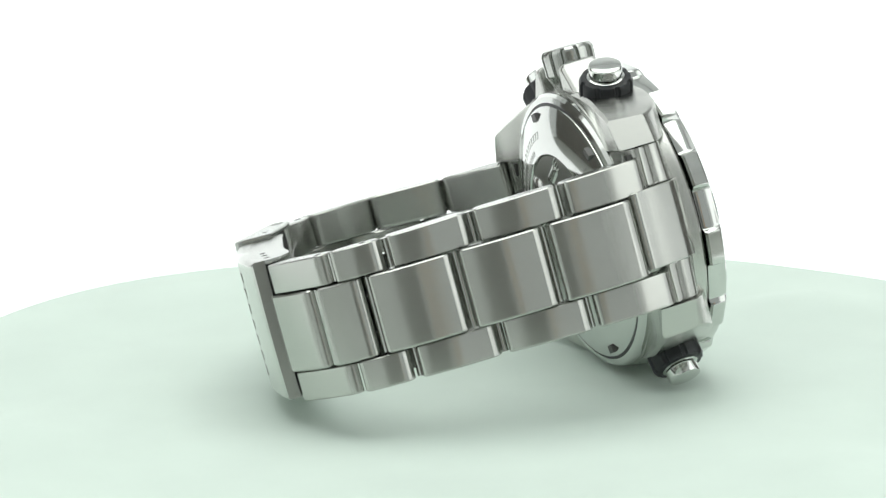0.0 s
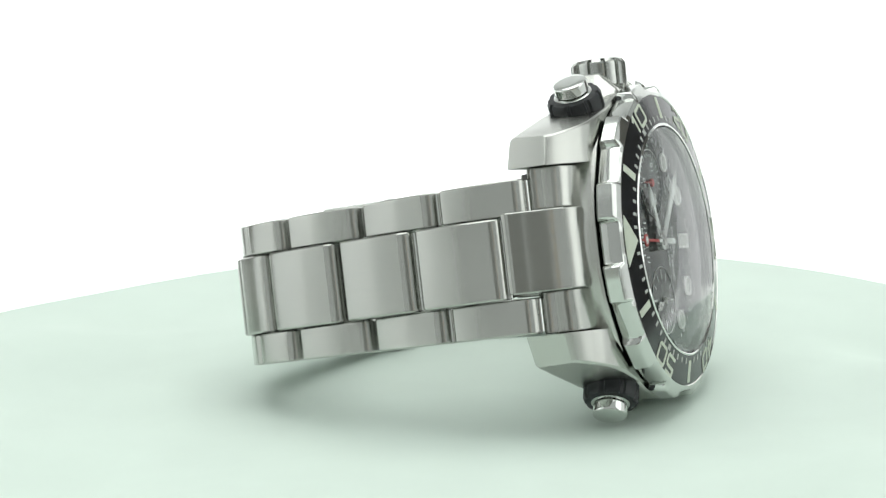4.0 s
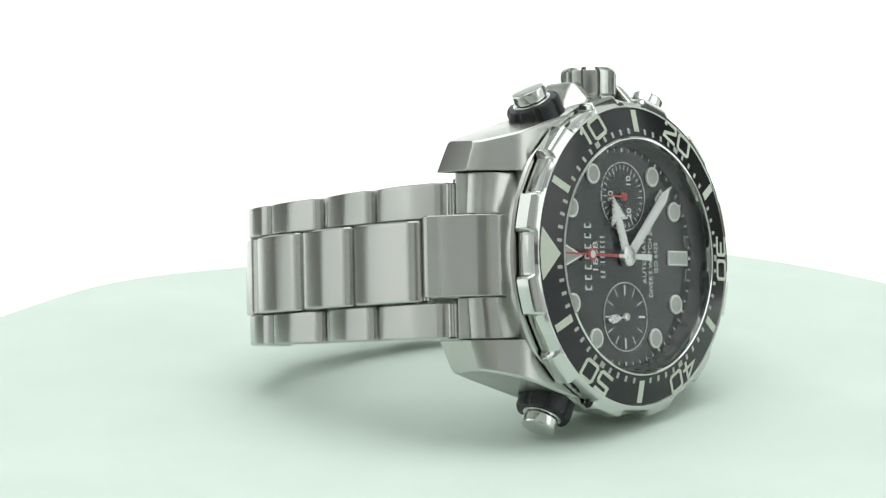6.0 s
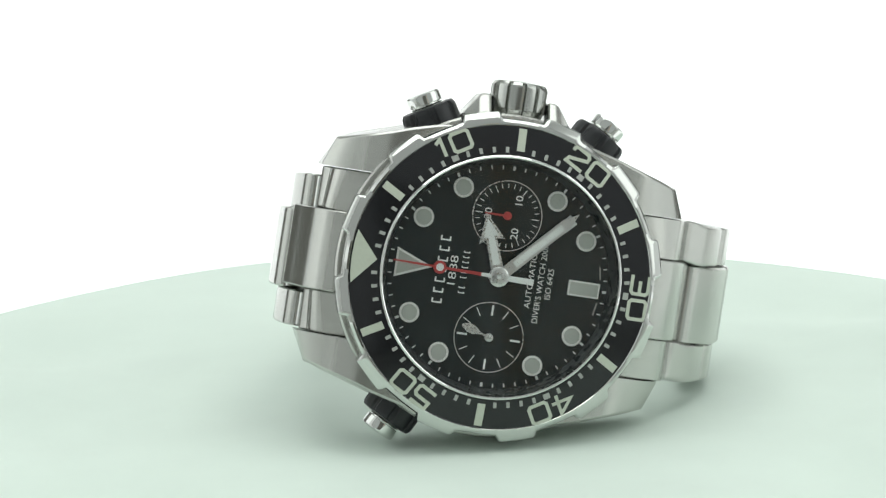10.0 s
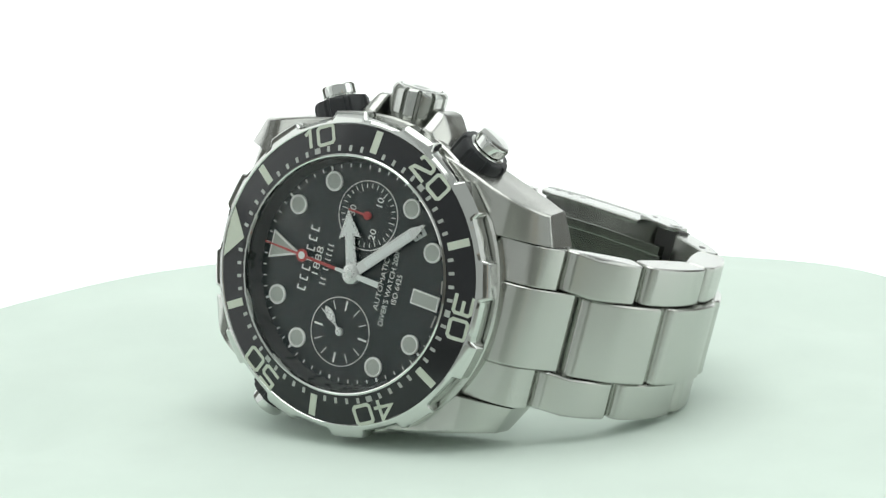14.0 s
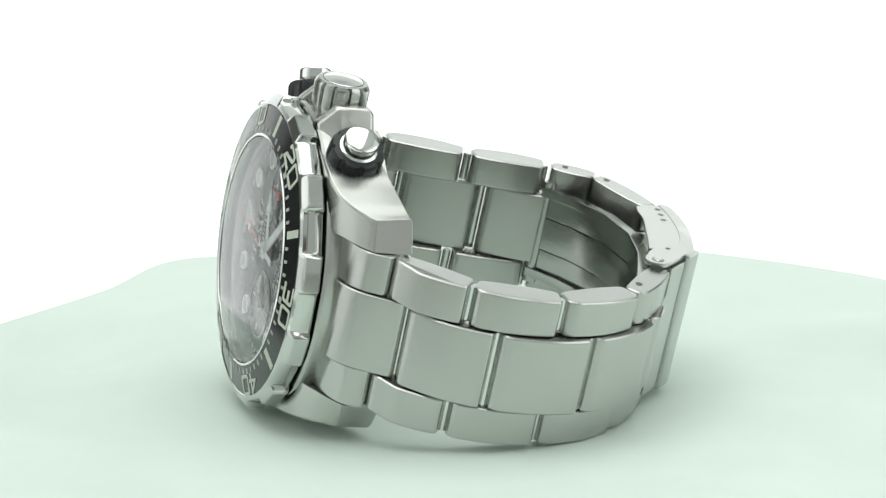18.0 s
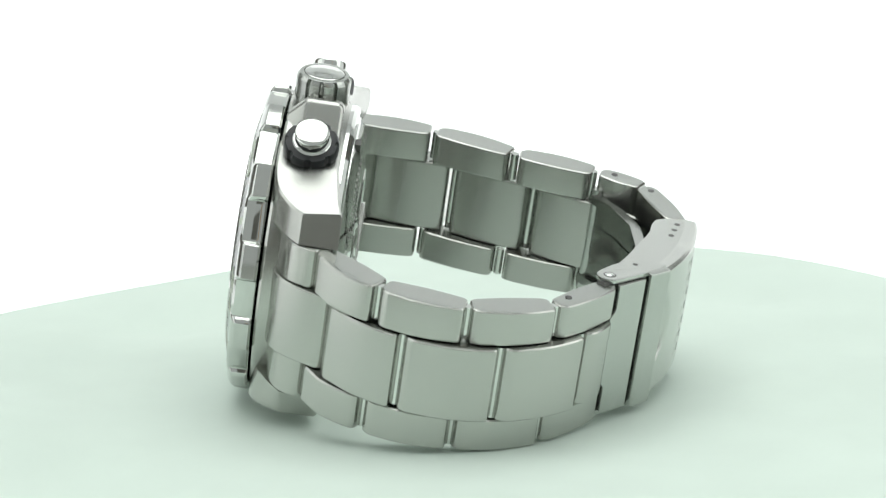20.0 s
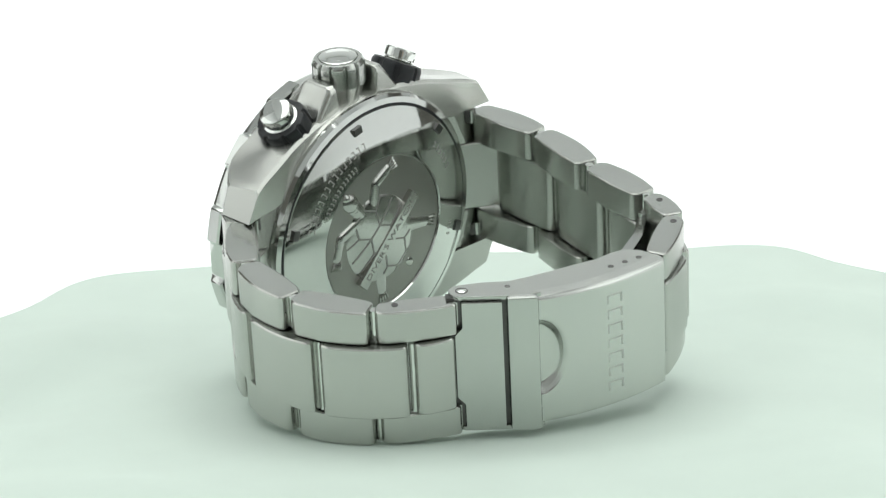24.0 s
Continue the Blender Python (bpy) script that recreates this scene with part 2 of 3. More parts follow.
    tagged(part("wall_north", box(-0.42, 0.42, 0.46, 0.466, 0.272, 0.638), TENT, None, mm=1), "white fabric back of a photo tent above the sweep", "wall", kind="structure")
    bm = box(-0.426, 0.426, -0.26, 0.466, 0.64, 0.646)
    tagged(part("ceiling", bm, TENT, None, mm=1), "white fabric top of a photo tent", "ceiling", kind="structure")


def turntable():
    base = new("turntable")
    tagged(base, "round slowly turning stand under a pale green sheet", "turntable")
    part("platter", lathe([(0, -0.004), (0.080, -0.004), (0.082, -0.006), (0.082, -0.016), (0.080, -0.018), (0, -0.018)], 96), TENT, base, "white round platter", mm=1)
    part("foot", lathe([(0.055, -0.018), (0.058, -0.03), (0.06, -0.0745), (0, -0.0745)], 64), TENT, base, mm=1)
    bumps = [(28, 4, 18), (88, 4.5, 12), (115, 2, 18), (165, 6.3, 26), (186, 2, 8), (200, 11, 8.5), (225, -1, 8), (250, 4, 10), (270, 10, 10), (294, 2, 10)]

    def edge(a):
        r = 85.0
        for c, h, w in bumps:
            d = (math.degrees(a) - c + 180) % 360 - 180
            r += h * math.exp(-(d / w) ** 2)
        return r / 1000

    bm = bmesh.new()
    n, rad = 240, [0.0, 0.15, 0.3, 0.45] + [0.5 + 0.02 * i for i in range(26)]
    sides = []
    for drop in (0.0, 0.0012):
        rings = []
        for f in rad:
            if f == 0:
                rings.append([bm.verts.new((0, 0, -drop))])
                continue
            ring = []
            for i in range(n):
                a = 2 * math.pi * i / n
                r = edge(a) * f
                lift = max(0, f - 0.62) ** 2 * max(0, 1 - f) * 0.05 * (math.sin(3 * a + 0.6) + 0.7 * math.sin(7 * a + 1.9))
                fold = 0.0015 * math.exp(-((f - 0.76) / 0.11) ** 2) * (math.sin(4 * a + 0.9) + 0.8 * math.sin(9 * a + 2.4 + 4 * f))
                ring.append(bm.verts.new((r * math.cos(a), r * math.sin(a), lift + fold - drop)))
            rings.append(ring)
        for a, b in zip(rings, rings[1:]):
            for i in range(n):
                j = (i + 1) % n
                bm.faces.new((a[0], b[i], b[j]) if len(a) == 1 else (a[i], b[i], b[j], a[j]))
        sides.append(rings[-1])
    for i in range(n):
        j = (i + 1) % n
        bm.faces.new((sides[0][i], sides[1][i], sides[1][j], sides[0][j]))
    part("sheet", bm, SHEET, base, "pale green matt sheet with an uneven, softly waved edge", mm=1)
    return base


# ---- the watch ----
watch = new("wristwatch")
tagged(watch, "steel diver's chronograph with black dial, resting on its side", "wristwatch")


def case():
    prof = [(15.0, -1.2), (20.3, -1.25), (20.95, -1.4), (21.2, -1.75), (21.2, -2.6), (21.0, -4.0), (20.5, -7.6), (20.2, -8.8), (19.9, -9.6), (0, -9.6)]
    body = part("case", lathe([(0, -0.9), (14.9, -0.9)] + prof, 128), CASED, watch, "round brushed steel case body", smooth=28)
    rows = ((2.0, 14.0, 19.6, -1.4, -8.8), (8.0, 11.0, 18.9, -1.2, -9.2), (13.0, 10.95, 17.7, -1.25, -9.6), (16.0, 10.95, 16.75, -1.5, -10.1), (18.5, 10.95, 16.0, -2.2, -10.5), (20.5, 10.95, 15.45, -3.5, -10.8), (22.0, 10.95, 15.05, -4.95, -11.1), (22.9, 10.95, 14.85, -6.1, -11.3))
    fine = []
    for i in range(len(rows) - 1):
        p = [np.array(rows[min(max(i + k, 0), len(rows) - 1)]) for k in (-1, 0, 1, 2)]
        for f in (0, 0.25, 0.5, 0.75):
            fine.append(tuple(0.5 * (2 * p[1] + (p[2] - p[0]) * f + (2 * p[0] - 5 * p[1] + 4 * p[2] - p[3]) * f * f + (3 * p[1] - p[0] - 3 * p[2] + p[3]) * f ** 3)))
    fine.append(rows[-1])
    for sx in (-1, 1):
        for sy in (-1, 1):
            secs = []
            for y, xi, xo, zt, zb in fine:
                tip = max(0.0, (y - 20.0) / 2.9 * 1.5)
                out = xo + 0.05 * (zt - zb)
                loop = [(xi, y + tip, zb), (xi, y + tip, zt), (xo - 0.3, y + tip * 0.08, zt), (xo, y, zt - 0.25), (out, y - tip * 0.5, zb + 0.4), (out - 0.5, y - tip * 0.4, zb)]
                secs.append([(sx * a, sy * b, z) for a, b, z in loop])
            part("lug", loft(secs, None, 0.12), CASED, body, smooth=26)
    # shoulders that guard the crown
    for sy in (-1, 1):
        pts = [(15.0, sy * 3.2), (23.5, sy * 3.8), (23.4, sy * 5.2), (20.7, sy * 7.1), (18.0, sy * 9.0), (15.0, sy * 9.0)]
        secs = []
        for z, k in ((-1.4, 0.70), (-3.9, 1.0), (-8.3, 1.0), (-9.0, 0.93)):
            secs.append([(15 + (x - 15) * (k if x > 15 else 1), y, z) for x, y in pts])
        part("crown_guard", loft(secs, None, 0.55, 3), CASED, body, smooth=40)
    return body


def caseback():
    prof = [(19.9, -9.3), (19.9, -10.1), (19.5, -10.6), (18.7, -10.8), (18.55, -10.5), (18.35, -10.5), (18.25, -10.95), (16.6, -11.55), (14.0, -12.2), (12.1, -12.5), (11.75, -12.55), (11.6, -12.25), (0, -12.25), (0, -9.3)]
    return part("caseback", lathe(prof, 144), POLISHED, watch, "polished steel caseback with an engraved turtle", smooth=25)


STROKES = {"0": [[(0, 0.12), (0, 0.88), (0.12, 1), (0.88, 1), (1, 0.88), (1, 0.12), (0.88, 0), (0.12, 0), (0, 0.12)]],
           "1": [[(0.1, 0.78), (0.42, 1.0), (0.42, 0)]],
           "2": [[(0.04, 0.72), (0.04, 0.9), (0.14, 1), (0.88, 1), (1, 0.88), (1, 0.66), (0.06, 0.24), (0.0, 0), (1.04, 0)]],
           "3": [[(0, 1), (0.88, 1), (1, 0.88), (1, 0.12), (0.88, 0), (0, 0)], [(0.3, 0.5), (0.92, 0.5)]],
           "4": [[(0.74, -0.1), (0.74, 1.0), (0.0, 0.32), (1.08, 0.32)]],
           "5": [[(1, 1), (0.06, 1), (0.06, 0.6), (0.88, 0.6), (1, 0.48), (1, 0.12), (0.88, 0), (0, 0)]]}


def digit(sign, x0, y0, wide, high, bm, pen=0.46, z0=-0.02, z1=0.05):
    """A squared numeral drawn with a broad pen, as one solid for each stroke."""
    for line in STROKES[sign]:
        p = [Vector((x0 + a * wide, y0 + b * high)) for a, b in line]
        loop = (p[0] - p[-1]).length < 1e-6
        if loop:
            p = p[:-1]
        left, right = [], []
        for i, q in enumerate(p):
            d0 = (q - p[i - 1]).normalized() if (i or loop) else None
            d1 = (p[(i + 1) % len(p)] - q).normalized() if (i < len(p) - 1 or loop) else None
            d0, d1 = d0 or d1, d1 or d0
            n0, n1 = Vector((-d0.y, d0.x)), Vector((-d1.y, d1.x))
            m = (n0 + n1).normalized()
            k = pen / 2 / max(0.45, m.dot(n0))
            left.append(q + m * k)
            right.append(q - m * k)
        lv = [[bm.verts.new((v.x, v.y, z)) for v in left] for z in (z0, z1)]
        rv = [[bm.verts.new((v.x, v.y, z)) for v in right] for z in (z0, z1)]
        n = len(p)
        for i in range(n if loop else n - 1):
            j = (i + 1) % n
            bm.faces.new((lv[1][i], lv[1][j], rv[1][j], rv[1][i]))
            bm.faces.new((lv[0][i], lv[0][j], rv[0][j], rv[0][i]))
            bm.faces.new((lv[0][i], lv[0][j], lv[1][j], lv[1][i]))
            bm.faces.new((rv[0][i], rv[0][j], rv[1][j], rv[1][i]))
        if not loop:
            for i in (0, -1):
                bm.faces.new((lv[0][i], lv[1][i], rv[1][i], rv[0][i]))
    return bm


def bezel():
    def radius(a, r, k):
        if k in OUT:
            d = math.degrees(a) % 30 - 15                     # from the middle of the nearest grip
            f = min(1, max(0, (7.6 - abs(d)) / 1.3))
            e = d if abs(d) < 7 else 15 - abs(d)              # each face is flat, not round
            return (r - OUT[k] * (1 - f)) * (math.cos(radians(7)) / math.cos(radians(e)) * 0.5 + 0.5)
        return r
    prof = [(19.72, 1.2), (19.72, 1.9), (19.85, 2.02), (20.1, 1.98), (20.8, 1.66), (21.3, 1.38), (21.5, 1.12), (21.53, -0.7), (21.25, -0.98), (20.2, -1.05), (15.8, -1.05), (15.8, 1.2)]
    OUT = {4: 0.3, 5: 0.75, 6: 0.85, 7: 0.92, 8: 0.8}
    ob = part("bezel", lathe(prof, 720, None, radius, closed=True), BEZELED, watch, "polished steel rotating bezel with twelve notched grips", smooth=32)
    part("insert", lathe([(15.9, 1.3), (15.9, 2.72), (16.0, 2.73), (19.6, 1.97), (19.7, 1.9), (19.7, 1.3)], 180, closed=True), INSERT, ob, "glossy black bezel insert")

    def laid(bm, a):
        """Tip flat work on to the cone of the insert, then turn it to its angle."""
        for v in bm.verts:
            v.co.z += 2.74 - 0.2111 * (v.co.y - 15.95)
        bmesh.ops.transform(bm, matrix=turned(a), verts=bm.verts)
        return bm
    for k in range(12):
        a = 30 * k
        if k % 2:
            part("marker", laid(box(-0.52, 0.52, 16.5, 19.45, -0.02, 0.05, 0.02), a), LUME, ob)
        elif k:
            bm = bmesh.new()
            for sign, x in zip(str(5 * k), (-2.95, 0.35) if k > 2 else (-2.0, 0.3)):
                digit(sign, x, 17.2, 2.45, 2.35, bm)
            part("numeral", laid(bm, a), LUME, ob)
    bm = slab([(0, 16.35), (1.6, 17.7), (3.45, 19.25), (2.0, 19.5), (0, 19.6), (-2.0, 19.5), (-3.45, 19.25), (-1.6, 17.7)], -0.02, 0.06)
    part("pointer", laid(bm, 0), LUME, ob, "pale triangular twelve o'clock pointer")
    for k in range(60):
        if k % 5 == 0 and (k % 10 or k == 0):
            continue
        w = 0.45 if k % 10 == 0 else 0.22
        part("minute_mark", laid(box(-w, w, 16.2, 16.95, -0.02, 0.05, 0.02), 6 * k), LUMEDOT, ob)
    part("crystal_ring", lathe([(15.42, 0.0), (15.42, 2.5), (15.5, 2.85), (15.66, 2.93), (15.86, 2.78), (15.9, 0.0)], 180, closed=True), POLISHED, watch, "thin polished ring round the crystal")
    return ob


def crystal():
    top = [(0, 3.75), (4, 3.69), (8, 3.5), (12, 3.18), (14.8, 2.88), (15.25, 2.8), (15.4, 2.6), (15.4, 2.05), (14.8, 2.0), (12, 2.28), (8, 2.58), (4, 2.77), (0, 2.83)]
    ob = part("crystal", lathe(top, 128), GLASS, watch, "clear, slightly domed watch crystal", smooth=40)
    ob.visible_shadow = False


SUNK = -0.05                # the dial's depth below its bed


def sunk(ob):
    """Set a finished part down by the depth of the dial."""
    for o in (ob, *ob.children_recursive):
        o.data.transform(Matrix.Translation((0, 0, SUNK * MM)))
    return ob


def mark(x, y, wide, high, pen, z0, z1):
    """A plain open frame in place of a letter."""
    bm = box(x - wide / 2, x - wide / 2 + pen, y - high / 2, y + high / 2, z0, z1)
    box(x - wide / 2 + pen, x + wide / 2 - pen, y + high / 2 - pen, y + high / 2, z0, z1, 0, bm)
    return box(x - wide / 2 + pen, x + wide / 2 - pen, y - high / 2, y - high / 2 + pen, z0, z1, 0, bm)


def dial():
    d = part("dial", lathe([(0, 0), (15.3, 0), (15.3, -0.5), (0, -0.5)], 128), DIAL, watch, "black dial, glossed to carry the crystal's reflections")
    part("rehaut", lathe([(15.41, -0.3), (15.39, 1.95), (15.27, 1.95), (14.62, -0.3)], 160, closed=True), REHAUT, watch)
    for k in range(60):
        w, l = (0.16, 0.55) if k % 5 == 0 else (0.07, 0.5)
        bm = box(-w, w, 14.5 - l, 14.5, 0.0, 0.03)
        bmesh.ops.transform(bm, matrix=turned(6 * k), verts=bm.verts)
        part("minute_tick", bm, PRINT, d)
    for k in (1, 2, 4, 5, 7, 8, 10, 11):
        m = turned(30 * k) @ Matrix.Translation((0, 12.52, 0))
        rim = part("hour_dot", lathe([(0, 0), (1.32, 0), (1.34, 0.22), (1.27, 0.3), (1.06, 0.3), (1.04, 0.2), (0, 0.2)], 40, None, None, False, m), RIM, d)
        part("lume", lathe([(0, 0.21), (1.03, 0.21), (0.97, 0.27), (0, 0.29)], 32, None, None, False, m), LUMEDOT, rim)
    # bar at six, triangle at twelve
    rim = part("hour_bar", box(-1.0, 1.0, -13.55, -9.35, 0, 0.25, 0.05), RIM, d)
    part("lume", box(-0.78, 0.78, -13.33, -9.57, 0.24, 0.3, 0.02), LUMEDOT, rim)
    rim = part("hour_triangle", slab([(0, 8.7), (1.95, 13.6), (-1.95, 13.6)], 0, 0.25, None, 0.05), RIM, d)
    part("lume", slab([(0, 9.5), (1.55, 13.35), (-1.55, 13.35)], 0.24, 0.3), LUMEDOT, rim)
    # subdials
    for cx, kind in ((8.0, "minutes"), (-8.0, "seconds")):
        m = Matrix.Translation((cx, 0, 0))
        sub = part("subdial", lathe([(4.6, 0.0), (4.6, 0.10), (4.48, 0.10), (4.46, 0.02), (0, 0.015)], 90, None, None, False, m), DIAL, d, "small round black subdial")
        part("ring", lathe([(4.62, 0.02), (4.62, 0.13), (4.5, 0.13), (4.5, 0.02)], 90, None, None, True, m), HANDW, sub)
        ticks = 30 if kind == "minutes" else 12
        for k in range(ticks):
            long = k % 5 == 0 if ticks == 30 else k % 3 == 0
            l = (0.95 if long else 0.6) if ticks == 30 else (1.35 if long else 1.2)
            w = 0.05 if ticks == 30 else (0.13 if long else 0.055)
            bm = box(-w, w, 4.22 - l, 4.22, 0.02, 0.05)
            bmesh.ops.transform(bm, matrix=m @ turned(360 * k / ticks), verts=bm.verts)
            part("tick", bm, PRINT, sub)
        if kind == "minutes":
            for word, a in (("10", 120), ("20", 240), ("30", 0)):
                v = Vector((math.sin(radians(a)) * 2.55 + cx, math.cos(radians(a)) * 2.55, 0.035))
                part("numeral", lettering(word, 1.35, Matrix.Translation(v), 0.03, 0.01, 1.15), PRINT, sub)
    for word, y, size, wide in (("1888", 6.0, 1.5, 3.8), ("AUTOMATIC", -4.35, 1.1, 7.1), ("DIVER'S WATCH 200M", -5.65, 1.1, 10.6), ("ISO 6425", -6.85, 1.1, 4.0)):
        bm = lettering(word, size, Matrix.Identity(4), 0.03, -0.004)
        w = max(v.co.x for v in bm.verts) - min(v.co.x for v in bm.verts)
        bmesh.ops.transform(bm, matrix=Matrix.Translation((0, y, 0.03)) @ Matrix.Diagonal((wide / w, 1, 1, 1)), verts=bm.verts)
        part("printed_line", bm, PRINT, d)
    # name lines as plain bars, one short bar a letter
    for y, h, x0, x1, n in ((7.5, 1.35, -4.8, 4.75, 7), (4.5, 0.85, -3.0, 2.95, 9)):
        step = (x1 - x0) / n
        for k in range(n):
            if n == 9 and k == 2:
                continue
            part("print_mark", mark(x0 + (k + 0.5) * step, y, step * (0.6 if n == 7 else 0.56), h, 0.2 if n == 7 else 0.13, 0.01, 0.04), PRINT, d)
    for sx in (-1, 1):
        bm = box(-0.85, 0.85, 13.45, 13.65, 0.01, 0.03)
        bmesh.ops.transform(bm, matrix=turned(180 + sx * 10), verts=bm.verts)
        part("print_bar", bm, ENGRAVE, d)
    bm = box(-1.05, 1.05, -0.75, 0.75, -0.1, 0.03)
    bmesh.ops.transform(bm, matrix=Matrix.Translation((8.06, -8.06, 0)) @ turned(45), verts=bm.verts)
    dw = part("date_window", bm, PRINT, d, "small white date window")
    part("date", lettering("14", 1.3, Matrix.Translation((8.06, -8.06, 0.045)) @ turned(45), 0.02, 0.01), INSERT, dw)
    return d


def pointers():
    """Hour, minute and stopped chronograph pointers, then the running small seconds one."""
    m = turned(70.6)
    pts = [(0.85, 0.6), (0.72, 5.0), (1.75, 4.7), (0, 8.5), (-1.75, 4.7), (-0.72, 5.0), (-0.85, 0.6)]
    h = part("hour_hand", merge(bmesh.new(), slab(pts, 0.55, 0.72, None, 0.05), m), HANDW, watch, "broad arrow-shaped white hour hand")
    part("lume", merge(bmesh.new(), slab([(0.5, 1.6), (0.42, 5.4), (1.05, 5.3), (0, 7.7), (-1.05, 5.3), (-0.42, 5.4), (-0.5, 1.6)], 0.71, 0.77), m), PRINT, h)
    m = turned(134.0)
    pts = [(0.75, 0.6), (0.75, 11.2), (0, 13.35), (-0.75, 11.2), (-0.75, 0.6)]
    h = part("minute_hand", merge(bmesh.new(), slab(pts, 0.82, 0.98, None, 0.05), m), HANDW, watch, "long white minute hand")
    part("lume", merge(bmesh.new(), slab([(0.42, 2.6), (0.42, 10.6), (-0.42, 10.6), (-0.42, 2.6)], 0.97, 1.02), m), PRINT, h)
    m = turned(1.0)
    c = part("chronograph_hand", merge(bmesh.new(), slab([(0.22, 2.4), (0.10, 14.0), (-0.10, 14.0), (-0.22, 2.4)], 1.08, 1.16), m), RED, watch, "thin red stopped chronograph hand")
    part("dot", lathe([(0.85, 1.05), (0.85, 1.18), (0.6, 1.22), (0, 1.22)], 32, None, None, False, m @ Matrix.Translation((0, 7.9, 0))), RED, c)
    part("lume", lathe([(0.52, 1.2), (0.5, 1.26), (0, 1.28)], 24, None, None, False, m @ Matrix.Translation((0, 7.9, 0))), PRINT, c)
    part("tail", merge(bmesh.new(), slab([(0.22, 2.4), (0.3, 0), (0.36, -1.0), (0.42, -4.6), (-0.42, -4.6), (-0.36, -1.0), (-0.3, 0), (-0.22, 2.4)], 1.06, 1.16, None, 0.03), m), PRINT, c)
    part("hub", lathe([(1.3, 0.3), (1.3, 1.05), (1.0, 1.22), (0.35, 1.25), (0.3, 1.15), (0, 1.15)], 40), HANDW, watch)
    m = Matrix.Translation((8.0, 0, 0)) @ turned(0)
    c = part("counter_hand", merge(bmesh.new(), slab([(0.16, 0), (0.1, 3.0), (-0.1, 3.0), (-0.16, 0)], 0.25, 0.33), m), RED, watch, "small red minute counter hand")
    part("hub", lathe([(0.55, 0.1), (0.55, 0.4), (0.4, 0.46), (0, 0.46)], 28, None, None, False, m), RED, c)
    bm = slab([(0.12, 0), (0.14, 1.2), (0.55, 2.2), (0.6, 3.0), (0.3, 3.7), (0, 3.95), (-0.3, 3.7), (-0.6, 3.0), (-0.55, 2.2), (-0.14, 1.2), (-0.12, 0)], 0.25, 0.36, None, 0.03)
    lathe([(0.55, 0.1), (0.55, 0.42), (0.3, 0.5), (0, 0.5)], 28, bm)
    sec = part("small_seconds_hand", bm, HANDW, watch, "small leaf-shaped white running seconds hand")
    for o in watch.children:
        if o.name in ("hour_hand", "minute_hand", "chronograph_hand", "counter_hand", "hub", "small_seconds_hand"):
            sunk(o)
    return sec


def crown():
    m = Matrix.Translation((0, 0, -5.5)) @ Matrix.Rotation(radians(90), 4, "Y")

    def flute(a, r, k):
        d = (math.degrees(a) + 15) % 30 - 15
        f = min(1, max(0, (4.2 - abs(d)) / 1.6))
        return r - (0.55 * f if 2 <= k <= 5 else 0)
    prof = [(0, 19.0), (2.6, 19.0), (3.5, 21.6), (3.7, 21.9), (3.78, 24.75), (3.6, 25.15), (3.35, 25.45), (3.2, 25.5), (2.85, 25.5), (2.78, 25.3), (0, 25.3)]
    ob = part("crown", lathe(prof, 144, None, flute, False, m), SATIN, watch, "fluted steel screw-down crown", smooth=28)
    part("crown_disc", lathe([(2.7, 25.2), (2.68, 25.52), (2.5, 25.62), (2.3, 25.6), (1.8, 25.73), (1.2, 25.84), (0.6, 25.9), (0, 25.92)], 64, None, None, False, m), POLISHED, ob, "domed polished disc", smooth=40)


def pusher(angle, name, label):
    """A capped button with a lobed rubber collar, on the case at that angle from twelve."""
    m = Matrix.Translation((0, 0, -5.5)) @ turned(angle) @ Matrix.Rotation(radians(-90), 4, "X")

    def lobes(a, r, k):
        d = (math.degrees(a) + 22.5) % 45 - 22.5
        f = min(1, max(0, (7 - abs(d)) / 3.0))
        return r - (0.28 * f if 1 <= k <= 4 else 0)
    ob = part(name, lathe([(0, 18.5), (1.5, 18.5), (1.5, 23.4), (2.55, 23.4), (2.6, 23.7), (2.3, 23.85), (1.9, 23.9), (1.9, 24.1), (0, 24.1)], 48, None, None, False, m), POLISHED, watch, label, smooth=30)
    part("head", lathe([(0, 23.9), (2.2, 24.0), (2.32, 24.15), (2.34, 25.2), (2.22, 25.47), (1.95, 25.58), (1.5, 25.64), (1.0, 25.68), (0.5, 25.7), (0, 25.705)], 64, None, None, False, m), POLISHED, ob, smooth=35)
    part("collar", lathe([(1.6, 19.6), (3.5, 19.7), (3.72, 20.0), (3.72, 23.0), (3.45, 23.55), (2.62, 23.7), (1.6, 23.7)], 96, None, lobes, True, m), RUBBER, ob, "lobed black rubber collar", smooth=28)


